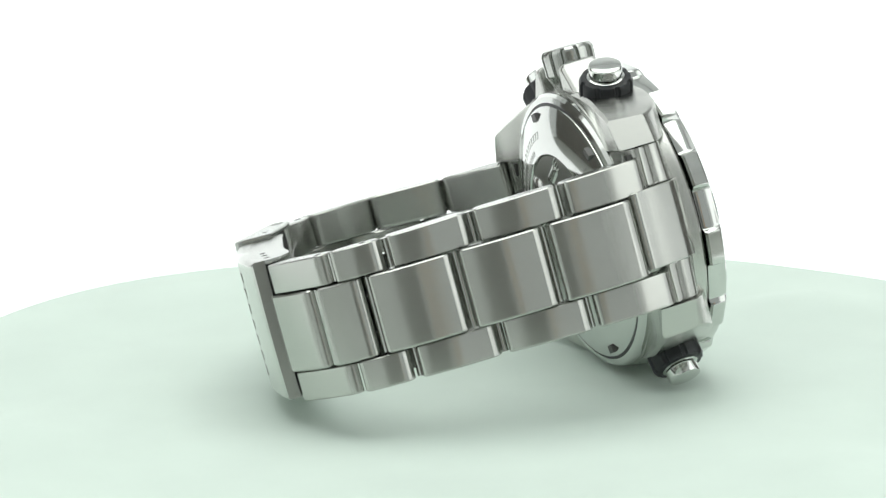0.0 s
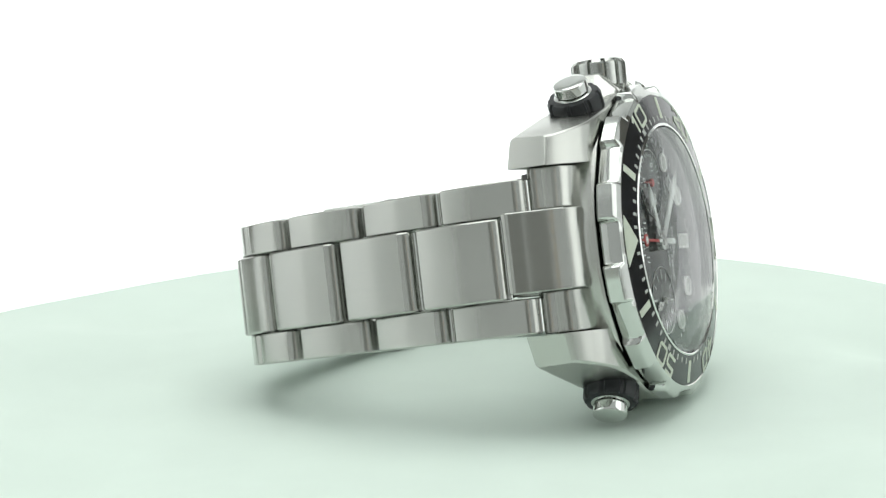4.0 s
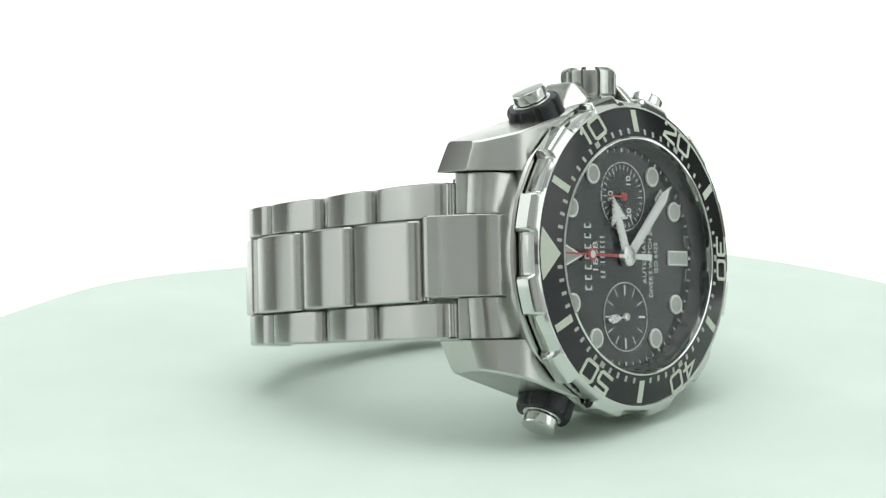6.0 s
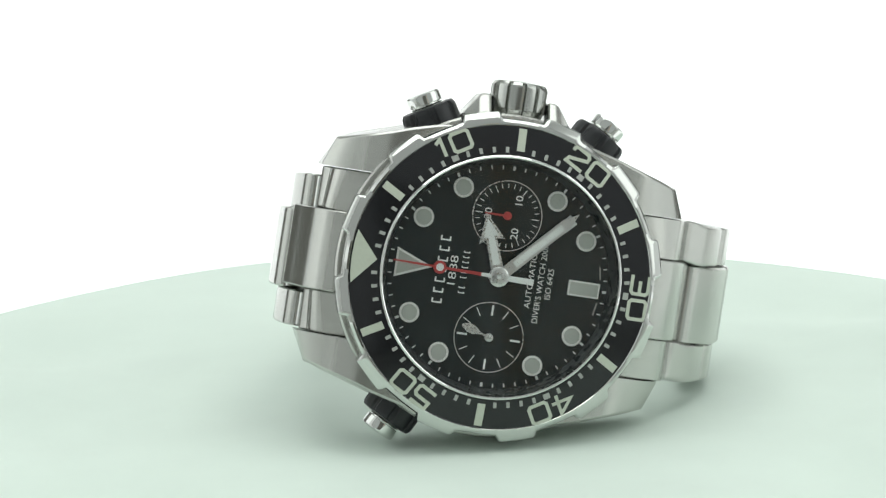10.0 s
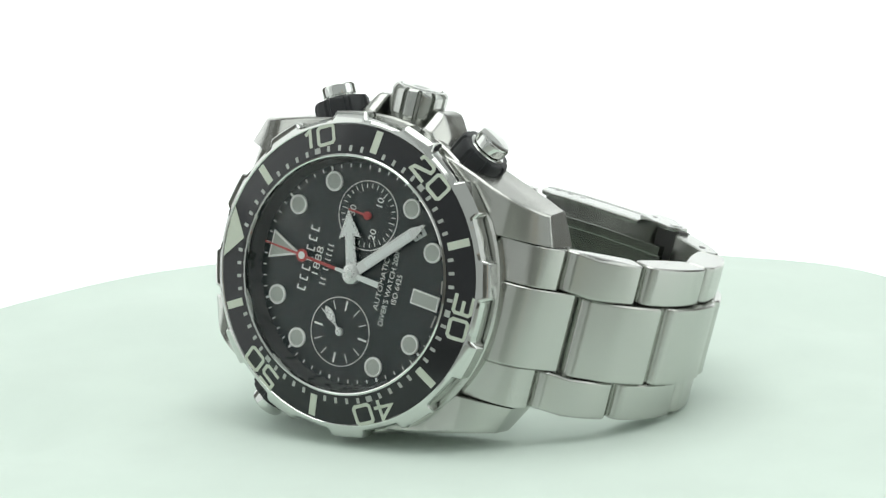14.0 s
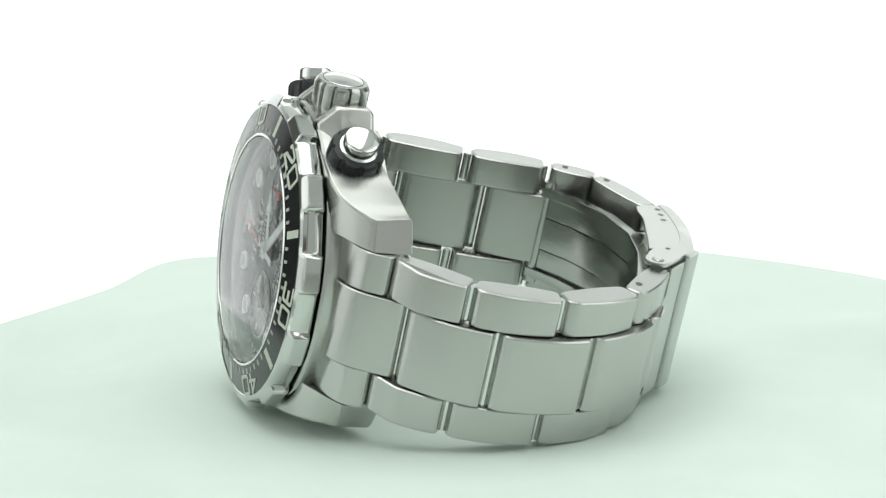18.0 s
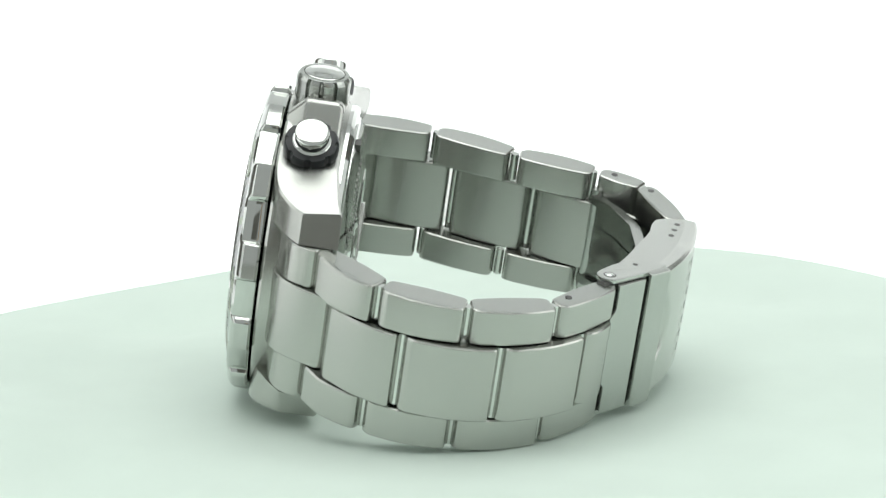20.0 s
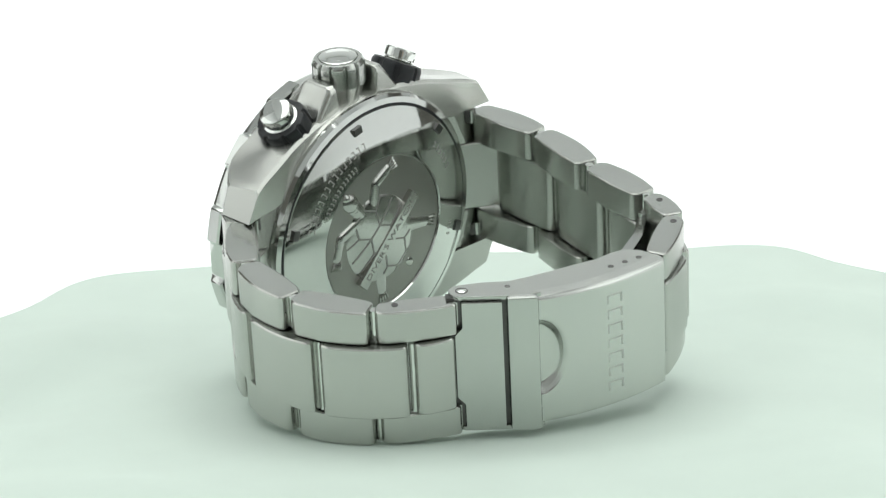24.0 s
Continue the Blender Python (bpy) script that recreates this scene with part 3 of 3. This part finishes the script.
# ---- bracelet: outer surface as places (y, z); each link spans two of them ----
def link(a, b, x0, x1, name, gap=0.95, thick=2.9, bulge=0.85, round_=0.48, inset=-0.75):
    a, b = Vector(a), Vector(b)
    d = (b - a)
    n = d.length
    u = d / n
    v = Vector((u.y, -u.x))
    mid = Vector((-3.0, -28.0))
    if (a + b).dot(v) / 2 - mid.dot(v) < 0:
        v = -v
    L0, L1, R2 = gap / 2, n - gap / 2, 0.8
    near, far = (min(1.5, n / 4), 1.05), (0.55, 0.45)     # long roll towards the case, short one away from it
    top = -inset

    def f_low(i):
        return 1 - math.cos(radians(30 * i))

    def arch(s):
        f = (s - L0) / (L1 - L0)
        return bulge * (1 - (2 * f - 1) ** 2)
    flat = []
    for i in range(7):
        w = radians(90 * (6 - i) / 6)
        s = L0 + near[0] * (1 - math.sin(w))
        flat.append((s, top + arch(s) - near[1] * (1 - math.cos(w))))
    for f in (0.4, 0.55, 0.7, 0.85):
        s = L0 + (L1 - L0) * f
        flat.append((s, top + arch(s)))
    for i in range(4):
        w = radians(90 * i / 3)
        s = L1 - far[0] * (1 - math.sin(w))
        flat.append((s, top + arch(s) - far[1] * (1 - math.cos(w))))
    low = -thick
    for i in range(4):
        w = radians(90 * i / 3)
        flat.append((L1 - 1.1 * f_low(i) - 0.25, low + R2 * (1 - math.sin(w))))
    for f in (0.3, 0.5, 0.7):
        flat.append((L1 - 1.35 + (L0 - L1 + 2.7) * f, low - 0.22 * (1 - (2 * f - 1) ** 2)))
    for i in range(4):
        w = radians(90 * i / 3)
        flat.append((L0 + 1.1 * f_low(3 - i) + 0.25, low + R2 * (1 - math.cos(w))))
    pts = [a + u * s + v * w for s, w in flat]
    bm = prism([(p.x, p.y) for p in pts], x0, x1, 0, None, 0.0)
    es = [e for e in bm.edges if abs(e.verts[0].co.x - e.verts[1].co.x) < 1e-6]
    bmesh.ops.bevel(bm, geom=es, offset=round_, segments=3, profile=0.6, affect="EDGES", clamp_overlap=True)
    return sided(part(name, bm, BRUSHED, watch, smooth=35))


def sided(ob):
    """Give the narrow flanks, which look along x, their even satin finish."""
    ob.data.materials.append(SATIN)
    for p in ob.data.polygons:
        p.material_index = 1 if abs(p.normal.x) > 0.9 else 0
    return ob


C6 = [(-27.1, -10.9), (-34.7, -21.3), (-35.3, -34.3), (-28.4, -44.9), (-22.9, -48.0)]
O6 = [(-24.7, -8.5), (-32.4, -17.3), (-35.1, -29.3), (-31.2, -40.8), (-22.2, -48.1)]
C12 = [(26.5, -12.0), (25.7, -24.9), (22.9, -36.9), (19.6, -48.8), (15.6, -54.9), (6.6, -57.9)]
O12 = [(24.7, -8.7), (25.3, -21.2), (22.2, -33.3), (20.5, -45.2), (17.8, -52.4), (7.0, -57.6)]


def skew(ob, sy):
    """The bracelet narrows towards the clasp and hangs a little askew."""
    for v in ob.data.vertices:
        x, z = v.co.x / MM, v.co.z / MM
        if abs(x) > 5.4:
            f = min(0.92, 0.845 + 0.0044 * (z + 22))
            if sy > 0:
                f = 0.80 + 0.0025 * (z + 33)
            if sy < 0:
                f = f + 0.1 if x > 0 else f + 0.04
            x = math.copysign(5.4 + (abs(x) - 5.4) * f, x)
        x += (-0.55 + 0.01 * (z + 11)) if sy > 0 else -0.035 * (z + 21) * (z < -11)
        v.co.x = x * MM
    return ob


def hole(parent, x, y, z, r, pin=False, label=""):
    """A dark disc for the shade in a drilled hole, or a pin's bright head, in a face that looks along x."""
    m = Matrix.Translation((x, y, z)) @ Matrix.Rotation(radians(90), 4, "Y")
    part("bore", lathe([(0, 0.03), (r, 0.03), (r, -0.5), (0, -0.5)], 24, None, None, False, m), SHADESTEEL, parent)
    if pin:
        part("pin", lathe([(0, 0.22), (r * 0.5, 0.16), (r * 0.78, 0.02), (r * 0.78, -0.4), (0, -0.4)], 24, None, None, False, m), POLISHED, parent)


def joint(ob, a, x0, x1, sy):
    """A polished bar added in the gap before a link, to brighten the slit."""
    inward = (Vector((-3.0, -28.0)) - a).normalized()
    p = a + inward * 1.15
    m = Matrix.Translation((0, p.x, p.y)) @ Matrix.Rotation(radians(90), 4, "Y")
    skew(part("pin_sleeve", lathe([(0, x0), (0.58, x0), (0.58, x1), (0, x1)], 16, None, None, False, m), POLISHED, ob), sy)


def bracelet():
    for sy, cs, os_ in ((-1, C6, O6), (1, C12, O12)):
        # end link between the lugs: raised middle and two sunk sides
        for x0, x1, y1, z1, lift in ((-5.3, 5.3, abs(cs[0][0]), cs[0][1], 0.6), (5.35, 10.85, abs(os_[0][0]), os_[0][1], 0.0), (-10.85, -5.35, abs(os_[0][0]), os_[0][1], 0.0)):
            back = 0.75 if lift else (1.25 if sy > 0 else -0.2)
            ends = ((20.4 + lift * 0.5, -3.3 + lift * 0.6), (y1 - back + lift * 0.5, z1 + 1.6))
            knee = (23.7 + lift * 0.8, -4.1 + lift)
            top = []
            for i in range(15):
                f = i / 14
                top.append(tuple((1 - f) ** 2 * p + 2 * f * (1 - f) * q + f * f * r for p, q, r in zip(ends[0], knee, ends[1])))
            ex, ez = ends[1]
            top += [(ex + 0.42, ez - 0.75), (ex + 0.5, ez - 1.3), (ex + 0.3, ez - 1.8)]
            pts = top + [(y1 - back - 0.1, z1 - 0.6), (y1 - 2.6, z1 - 1.0), (20.5, -10.2), (18.4, -9.2), (18.4, -3.6)]
            bm = prism([(sy * y, z) for y, z in pts], x0, x1, 0, None, 0.0)
            es = [e for e in bm.edges if abs(e.verts[0].co.x - e.verts[1].co.x) < 1e-6]
            bmesh.ops.bevel(bm, geom=es, offset=0.3, segments=3, profile=0.6, affect="EDGES", clamp_overlap=True)
            for v in bm.verts:                                # the inner end is cut round, to the case
                reach = min(1, max(0, (24 - abs(v.co.y)) / 3))
                v.co.y += sy * (0.35 - 21.2 + math.sqrt(21.2 ** 2 - v.co.x ** 2)) * reach
            ob = sided(part("end_link", bm, BRUSHED, watch, smooth=35))
            if not lift:
                xm = 9.2 if x0 > 0 else -9.2
                ym, zm = sy * (y1 - 2.9), z1 - 0.9
                part("socket", box(xm - 0.9, xm + 0.9, ym - 1.0, ym + 1.0, zm - 0.35, zm + 0.8, 0.1), SHADESTEEL, ob, "dark block for the shade in the spring bar hole")
                m = Matrix.Translation((xm, ym, zm - 0.4)) @ Matrix.Rotation(radians(90), 4, "Y")
                part("spring_bar", lathe([(0, -1.0), (0.42, -1.0), (0.42, 1.0), (0, 1.0)], 16, None, None, False, m), SATIN, ob)
        for k, (a, b) in enumerate(zip(cs, cs[1:])):
            last = k >= 3
            ob = skew(link(a, b, -5.3, 5.3, "centre_link", inset=-0.6 if last else -0.75, bulge=0.3 if last else 0.85, thick=2.4 if last else 2.9), sy)
            joint(ob, Vector(a), -5.1, 5.1, sy)
        for k, (a, b) in enumerate(zip(os_, os_[1:])):
            last = k >= 3
            for x0, x1 in ((5.4, 10.9), (-10.9, -5.4)):
                ob = skew(link(a, b, x0, x1, "outer_link", inset=-0.55 if last else -0.7, bulge=0.5 if last else 0.85, thick=2.4 if last else 2.9), sy)
                joint(ob, Vector(a), x0 + 0.3, x1 - 0.3, sy)
                if last and x1 > 6:
                    y, z = {(-1, 3): (-27.9, -41.9), (1, 3): (19.0, -47.5), (1, 4): (15.5, -52.8)}[(sy, k)]
                    hole(ob, max(v.co.x for v in ob.data.vertices) / MM - 0.02, y, z, 0.45)


def plate(shape, a, b, lo, hi, bm=None, width=0.0):
    """A flat outline (x, u), u running from a to b in the (y, z) plane, between two heights along the outward normal."""
    a, b = Vector(a), Vector(b)
    u = (b - a).normalized()
    v = Vector((u.y, -u.x))
    if v.y > 0:
        v = -v
    tmp = slab([(x, t) for x, t in shape], lo, hi, None, width)
    for q in tmp.verts:
        x, t, h = q.co
        p = a + u * t + v * h
        q.co = (x, p.x, p.y)
    return merge(bm or bmesh.new(), tmp)


def clasp():
    A, B = (-14.0, -55.2), (6.3, -59.75)
    axis = Vector((B[0] - A[0], B[1] - A[1]))
    long = axis.length
    axis.normalize()
    up = Vector((axis.y, -axis.x))
    # cover: an arched plate with a thumb scoop in its edge
    nx, ns = 132, 120
    bm = bmesh.new()
    grids = []
    for side in (0, 1):
        rows = []
        for j in range(ns + 1):
            row = []
            for i in range(nx + 1):
                x = -10.25 + 20.5 * i / nx
                s = long * j / ns
                h = 1.3 * (1 - (2 * j / ns - 1) ** 2) + 0.12 * (1 - (x / 11) ** 2)
                edge = min(10.25 - abs(x), s + 0.2, long - s + 0.2)
                h -= 0.45 * max(0, 1 - edge / 0.6) ** 2
                if side == 0:
                    d = math.hypot((x - 0.6) / 5.2, s / 3.3)
                    f = min(1, max(0, (1.2 - d) / 0.28))
                    h -= (1.5 - 0.12 * s) * f * f * (3 - 2 * f)
                else:
                    h -= 1.65
                p = Vector(A) + axis * s + up * h
                row.append(bm.verts.new((x, p.x, p.y)))
            rows.append(row)
        grids.append(rows)
    for rows in grids:
        for r0, r1 in zip(rows, rows[1:]):
            for i in range(nx):
                bm.faces.new((r0[i], r0[i + 1], r1[i + 1], r1[i]))
    t, l = grids
    for i in range(nx):
        for j in (0, ns):
            bm.faces.new((t[j][i], t[j][i + 1], l[j][i + 1], l[j][i]))
    for j in range(ns):
        for i in (0, nx):
            bm.faces.new((t[j][i], t[j + 1][i], l[j + 1][i], l[j][i]))
    c = part("clasp", bm, CLASPED, watch, "brushed folding clasp cover with a thumb scoop and safety flap", smooth=35)
    for s in (-1, 1):
        side = [(-13.9, -54.6), (-8, -57.3), (0, -59.2), (6.2, -59.3), (6.6, -58.6), (6.4, -55.6), (5.2, -53.9), (3.2, -53.3), (0, -53.0), (-5.4, -51.4), (-10.1, -50.0), (-13.5, -48.8)]
        part("cover_side", prism(side, -10.2 if s < 0 else 9.4, -9.4 if s < 0 else 10.2, 0, None, 0.22, 2), SATIN, c)
        arm = [(-13.2, -55.2), (-15.2, -54.4), (-20.8, -49.3)] + [(-20.1 + 1.75 * math.cos(w), -47.5 + 1.75 * math.sin(w)) for w in np.linspace(math.radians(235), math.radians(60), 9)] + [(-16.5, -47.6), (-12.6, -50.9)]
        part("flap_arm", prism(arm, -10.9 if s < 0 else 10.2, -10.2 if s < 0 else 10.9, 0, None, 0.2, 2), SATIN, c)
    hole(c, 10.9, -20.1, -47.5, 0.85, True)
    hole(c, 10.9, -15.0, -50.9, 0.35)
    for y, z in ((-0.3, -56.0), (2.05, -56.45), (4.4, -56.88)):
        hole(c, 10.2, y, z, 0.42)
    F0, F1 = (-22.6, -48.0), (-13.9, -55.5)
    part("flap_bridge", plate([(-10.85, 7.1), (10.85, 7.1), (10.85, 11.3), (-10.85, 11.3)], F0, F1, -0.8, 0.75, None, 0.62), SATIN, c, "rounded bridge of the safety flap")
    # Dark plate under the flap, put there for the shade in its seams.
    part("flap_bed", plate([(-10.4, -0.6), (10.4, -0.6), (10.4, 7.2), (-10.4, 7.2)], F0, F1, -2.2, -0.8), SHADESTEEL, c)
    part("flap", plate([(10.1, 1.2), (10.1, 6.55), (-10.1, 6.55), (-10.1, 1.2), (-6.2, 1.2), (-5.0, 0.2), (5.0, 0.2), (6.2, 1.2)], F0, F1, -0.9, 0.38, None, 0.22), SATIN, c, "hinged safety flap with a notched edge")
    for x0, x1 in ((6.5, 10.1), (-10.1, -6.5)):
        part("spring_bar", plate([(x0, 0.15), (x1, 0.15), (x1, 0.8), (x0, 0.8)], F0, F1, -1.4, -0.15, None, 0.15), SATIN, c)
    # engraved name as plain bars
    for k in range(7):
        x = 7.3 - k * 2.35
        h = 1.3 * (1 - (2 * 11.1 / long - 1) ** 2) + 0.12 * (1 - (x / 11) ** 2)
        for u0, u1, xa, xb in ((10.2, 10.45, -0.75, 0.75), (10.45, 12.4, 0.51, 0.75), (12.4, 12.65, -0.75, 0.75)):
            part("engraved_bar", plate([(x + xa, u0), (x + xb, u0), (x + xb, u1), (x + xa, u1)], A, B, h - 0.3, h + 0.015), CLASPBAR, c)
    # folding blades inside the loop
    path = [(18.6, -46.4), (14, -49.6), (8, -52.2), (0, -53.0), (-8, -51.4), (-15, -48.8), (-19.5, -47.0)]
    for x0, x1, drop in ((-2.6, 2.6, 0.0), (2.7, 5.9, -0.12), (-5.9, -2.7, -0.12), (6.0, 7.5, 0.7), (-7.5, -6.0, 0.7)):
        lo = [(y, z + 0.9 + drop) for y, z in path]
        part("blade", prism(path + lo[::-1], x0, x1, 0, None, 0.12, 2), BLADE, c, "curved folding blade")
    m = Matrix.Translation((0, 18.8, -46.0)) @ Matrix.Rotation(radians(90), 4, "Y")
    part("hinge", lathe([(0, -8.4), (1.0, -8.4), (1.0, 8.4), (0, 8.4)], 20, None, None, False, m), SATIN, c)
    # the closed clasp sits askew between the two ends of the bracelet
    for o in (c, *c.children_recursive):
        for v in o.data.vertices:
            y = v.co.y / MM
            v.co.x = v.co.x * 0.93 + (0.02 - 0.07 * y) * MM
            v.co.y -= 0.6 * MM
            v.co.z += 0.45 * MM


def turtle():
    """The raised medallion on the caseback: a turtle from above with a plate across its shell."""
    back = bpy.data.objects["caseback"]
    part("medallion", lathe([(11.55, -12.35), (11.5, -12.2), (0, -12.2), (0, -12.32), (11.4, -12.32)], 96), MEDAL, back, "matt sunk medallion")

    def lump(cx, cy, rx, ry, turn, height, n=28, bm=None):
        m = Matrix.Translation((cx, cy, -12.15)) @ Matrix.Rotation(radians(turn), 4, "Z") @ Matrix.Diagonal((rx, ry, -1, 1))
        prof = [(math.cos(w), height * math.sin(w)) for w in np.linspace(0, math.pi / 2, 7)]
        prof[-1] = (0, height)
        return lathe(prof, n, bm, None, False, m)
    mid = Vector((-0.6, -0.7))
    head, tail = Vector((6.9, -6.1)), Vector((-7.0, 5.3))
    turn = math.degrees(math.atan2((head - tail).y, (head - tail).x))
    bm = lump(mid.x, mid.y, 7.3, 6.5, turn, 0.85, 48)
    lump(mid.x, mid.y, 7.7, 6.9, turn, 0.3, 48, bm)
    part("turtle_shell", bm, RELIEF, back, "raised polished turtle shell")

    def limb(name, points, claws=True):
        """A flat leg that narrows from joint to joint: (x, y, half width)."""
        bm = bmesh.new()
        for (xa, ya, wa), (xb, yb, wb) in zip(points, points[1:]):
            for i in range(13):
                f = i / 12
                w = wa + (wb - wa) * f
                lump(xa + (xb - xa) * f, ya + (yb - ya) * f, w, w, 0, 0.52, 16, bm)
        d = Vector((points[-1][0] - points[-2][0], points[-1][1] - points[-2][1]))
        a = math.degrees(math.atan2(d.y, d.x))
        for k in (-1.5, -0.5, 0.5, 1.5) if claws else ():
            e = Matrix.Rotation(radians(a), 2)
            t = Vector(points[-1][:2]) + e @ Vector((points[-1][2] + 0.35, k * 0.48))
            lump(t.x, t.y, 0.8, 0.17, a + 7 * k, 0.55, 10, bm)
        return part(name, bm, RELIEF, back)
    limb("turtle_leg", [(4.6, -1.6, 1.25), (8.0, -0.9, 1.0), (9.3, 1.5, 0.95)])
    limb("turtle_leg", [(3.2, -4.8, 1.25), (2.3, -8.4, 1.0), (-0.3, -9.2, 0.95)])
    limb("turtle_leg", [(-0.9, 5.0, 1.3), (-1.8, 8.6, 0.95)])
    limb("turtle_leg", [(-5.4, -0.9, 1.3), (-8.9, -0.8, 0.95)])
    limb("turtle_neck", [(3.8, -3.6, 1.3), (5.6, -4.9, 1.15), (7.1, -6.2, 1.25)], False)
    bm = lump(7.0, -6.0, 1.75, 1.4, turn, 0.8, 24)
    part("turtle_head", lump(8.0, -6.7, 0.9, 0.75, turn, 0.65, 16, bm), RELIEF, back)
    part("turtle_tail", lump(-6.9, 5.1, 0.95, 0.7, turn, 0.45, 14), RELIEF, back)
    # plates of the shell as thin grooves
    gm = bmesh.new()

    def groove(p, q):
        p, q = Vector(p), Vector(q)
        d = (q - p).normalized()
        nrm = Vector((-d.y, d.x)) * 0.13
        e = Matrix.Rotation(radians(turn), 2)

        def top(v):
            w = e.transposed() @ (v - mid)
            f = 1 - (w.x / 7.3) ** 2 - (w.y / 6.5) ** 2
            return -12.17 - 0.85 * math.sqrt(max(0.0, f))
        for i in range(5):
            a0, a1 = p.lerp(q, i / 5), p.lerp(q, (i + 1) / 5)
            vs = []
            for dz in (0.12, -0.02):
                for v, zz in ((a0 + nrm, a0), (a0 - nrm, a0), (a1 - nrm, a1), (a1 + nrm, a1)):
                    vs.append(gm.verts.new((v.x, v.y, top(zz) + dz)))
            for f in ((0, 1, 2, 3), (4, 5, 6, 7), (0, 1, 5, 4), (1, 2, 6, 5), (2, 3, 7, 6), (3, 0, 4, 7)):
                gm.faces.new([vs[k] for k in f])
    e = Matrix.Rotation(radians(turn), 2)
    for cx in (-4.2, 0.0, 4.2):
        ring = [mid + e @ Vector((cx + 2.4 * math.cos(radians(60 * k + 30)), 2.4 * math.sin(radians(60 * k + 30)))) for k in range(6)]
        for p, q in zip(ring, ring[1:] + ring[:1]):
            groove(p, q)
        for p in ring:
            w = e.transposed() @ (p - mid)
            groove(p, mid + e @ Vector((w.x * 1.15, math.copysign(5.8 * math.sqrt(max(0.05, 1 - (w.x / 8.0) ** 2)), w.y))))
    part("shell_groove", gm, ENGRAVE, back)
    d = Vector((10.5, 11.6))
    a = math.degrees(math.atan2(d.y, d.x))
    m = Matrix.Translation((-1.25, 0.5, -13.05)) @ Matrix.Rotation(radians(a), 4, "Z")
    part("name_plate", merge(bmesh.new(), box(-7.8, 7.8, -0.95, 0.95, -0.12, 0.9, 0.12), m), RELIEF, back)
    bm = lettering("DIVER'S WATCH", 1.25, Matrix.Identity(4), 0.06, 0.0)
    w = max(v.co.x for v in bm.verts) - min(v.co.x for v in bm.verts)
    flip = Matrix.Diagonal((-13.0 / w, 1, 1, 1))
    bmesh.ops.transform(bm, matrix=m @ Matrix.Translation((0, 0, -0.13)) @ Matrix.Rotation(radians(180), 4, "Z") @ flip, verts=bm.verts)
    part("engraved_words", bm, ENGRAVE, back)
    # Black ring set into the groove at the caseback's edge to darken it.
    part("gasket", lathe([(18.75, -10.3), (18.75, -10.72), (18.25, -10.72), (18.25, -10.3)], 144, closed=True), RUBBER, back, "thin black ring that darkens the caseback groove")
    # dark blocks for the shade in square key notches, and worn engraved lines round the rim
    for k in range(6):
        bm = box(-0.75, 0.75, 16.6, 17.7, -11.75, -10.6, 0.05)
        bmesh.ops.transform(bm, matrix=turned(100 + 60 * k), verts=bm.verts)
        part("key_notch", bm, SHADESTEEL, back)
    for a0, a1, r, h in ((98, 160, 14.6, 1.05), (110, 150, 12.7, 0.7), (18, 40, 14.9, 0.9), (335, 345, 14.8, 0.8), (205, 250, 14.4, 0.9)):
        n = int((a1 - a0) * r / 57.3 / (h * 0.95))
        for k in range(n):
            a = a0 + (a1 - a0) * (k + 0.5) / n
            z = -12.21 - (14.0 - r) * 0.158 if r < 13.8 else -11.56 - (16.6 - r) * 0.25
            bm = mark(0, 0, h * 0.62, h, 0.13, -0.03, 0.03)
            tilt = Matrix.Rotation(radians(-13 if r > 13.8 else -7.8), 4, "X")
            bmesh.ops.transform(bm, matrix=turned(a) @ Matrix.Translation((0, r, z)) @ tilt.inverted(), verts=bm.verts)
            part("engraved_bar", bm, ETCHED, back)


# ---- build ----
tent()
table = turntable()
case()
caseback()
bezel()
crystal()
sunk(dial())
small = pointers()
crown()
pusher(60.0, "pusher", "upper chronograph button with a rubber collar")
pusher(120.0, "pusher", "lower chronograph button with a rubber collar")
pusher(-62.0, "valve", "helium valve with a rubber collar")
bracelet()
clasp()
turtle()

STAND = Matrix(((0.180075, -0.972113, 0.150234, 0.004207), (0.197072, -0.11398, -0.973741, -0.02747), (0.96371, 0.204953, 0.171052, DECK), (0, 0, 0, 1)))


def motions():
    times = [i / 4 for i in range(97)]
    turns = [(t, Matrix.Rotation(radians(spin(t)), 4, "Z")) for t in times]
    walk(table, turns)
    walk(watch, [(t, m @ STAND) for t, m in turns])
    walk(small, [(t, Matrix.Translation((-0.008, 0, 0)) @ turned(6.0 * (t - 7.0))) for t in range(25)])


motions()
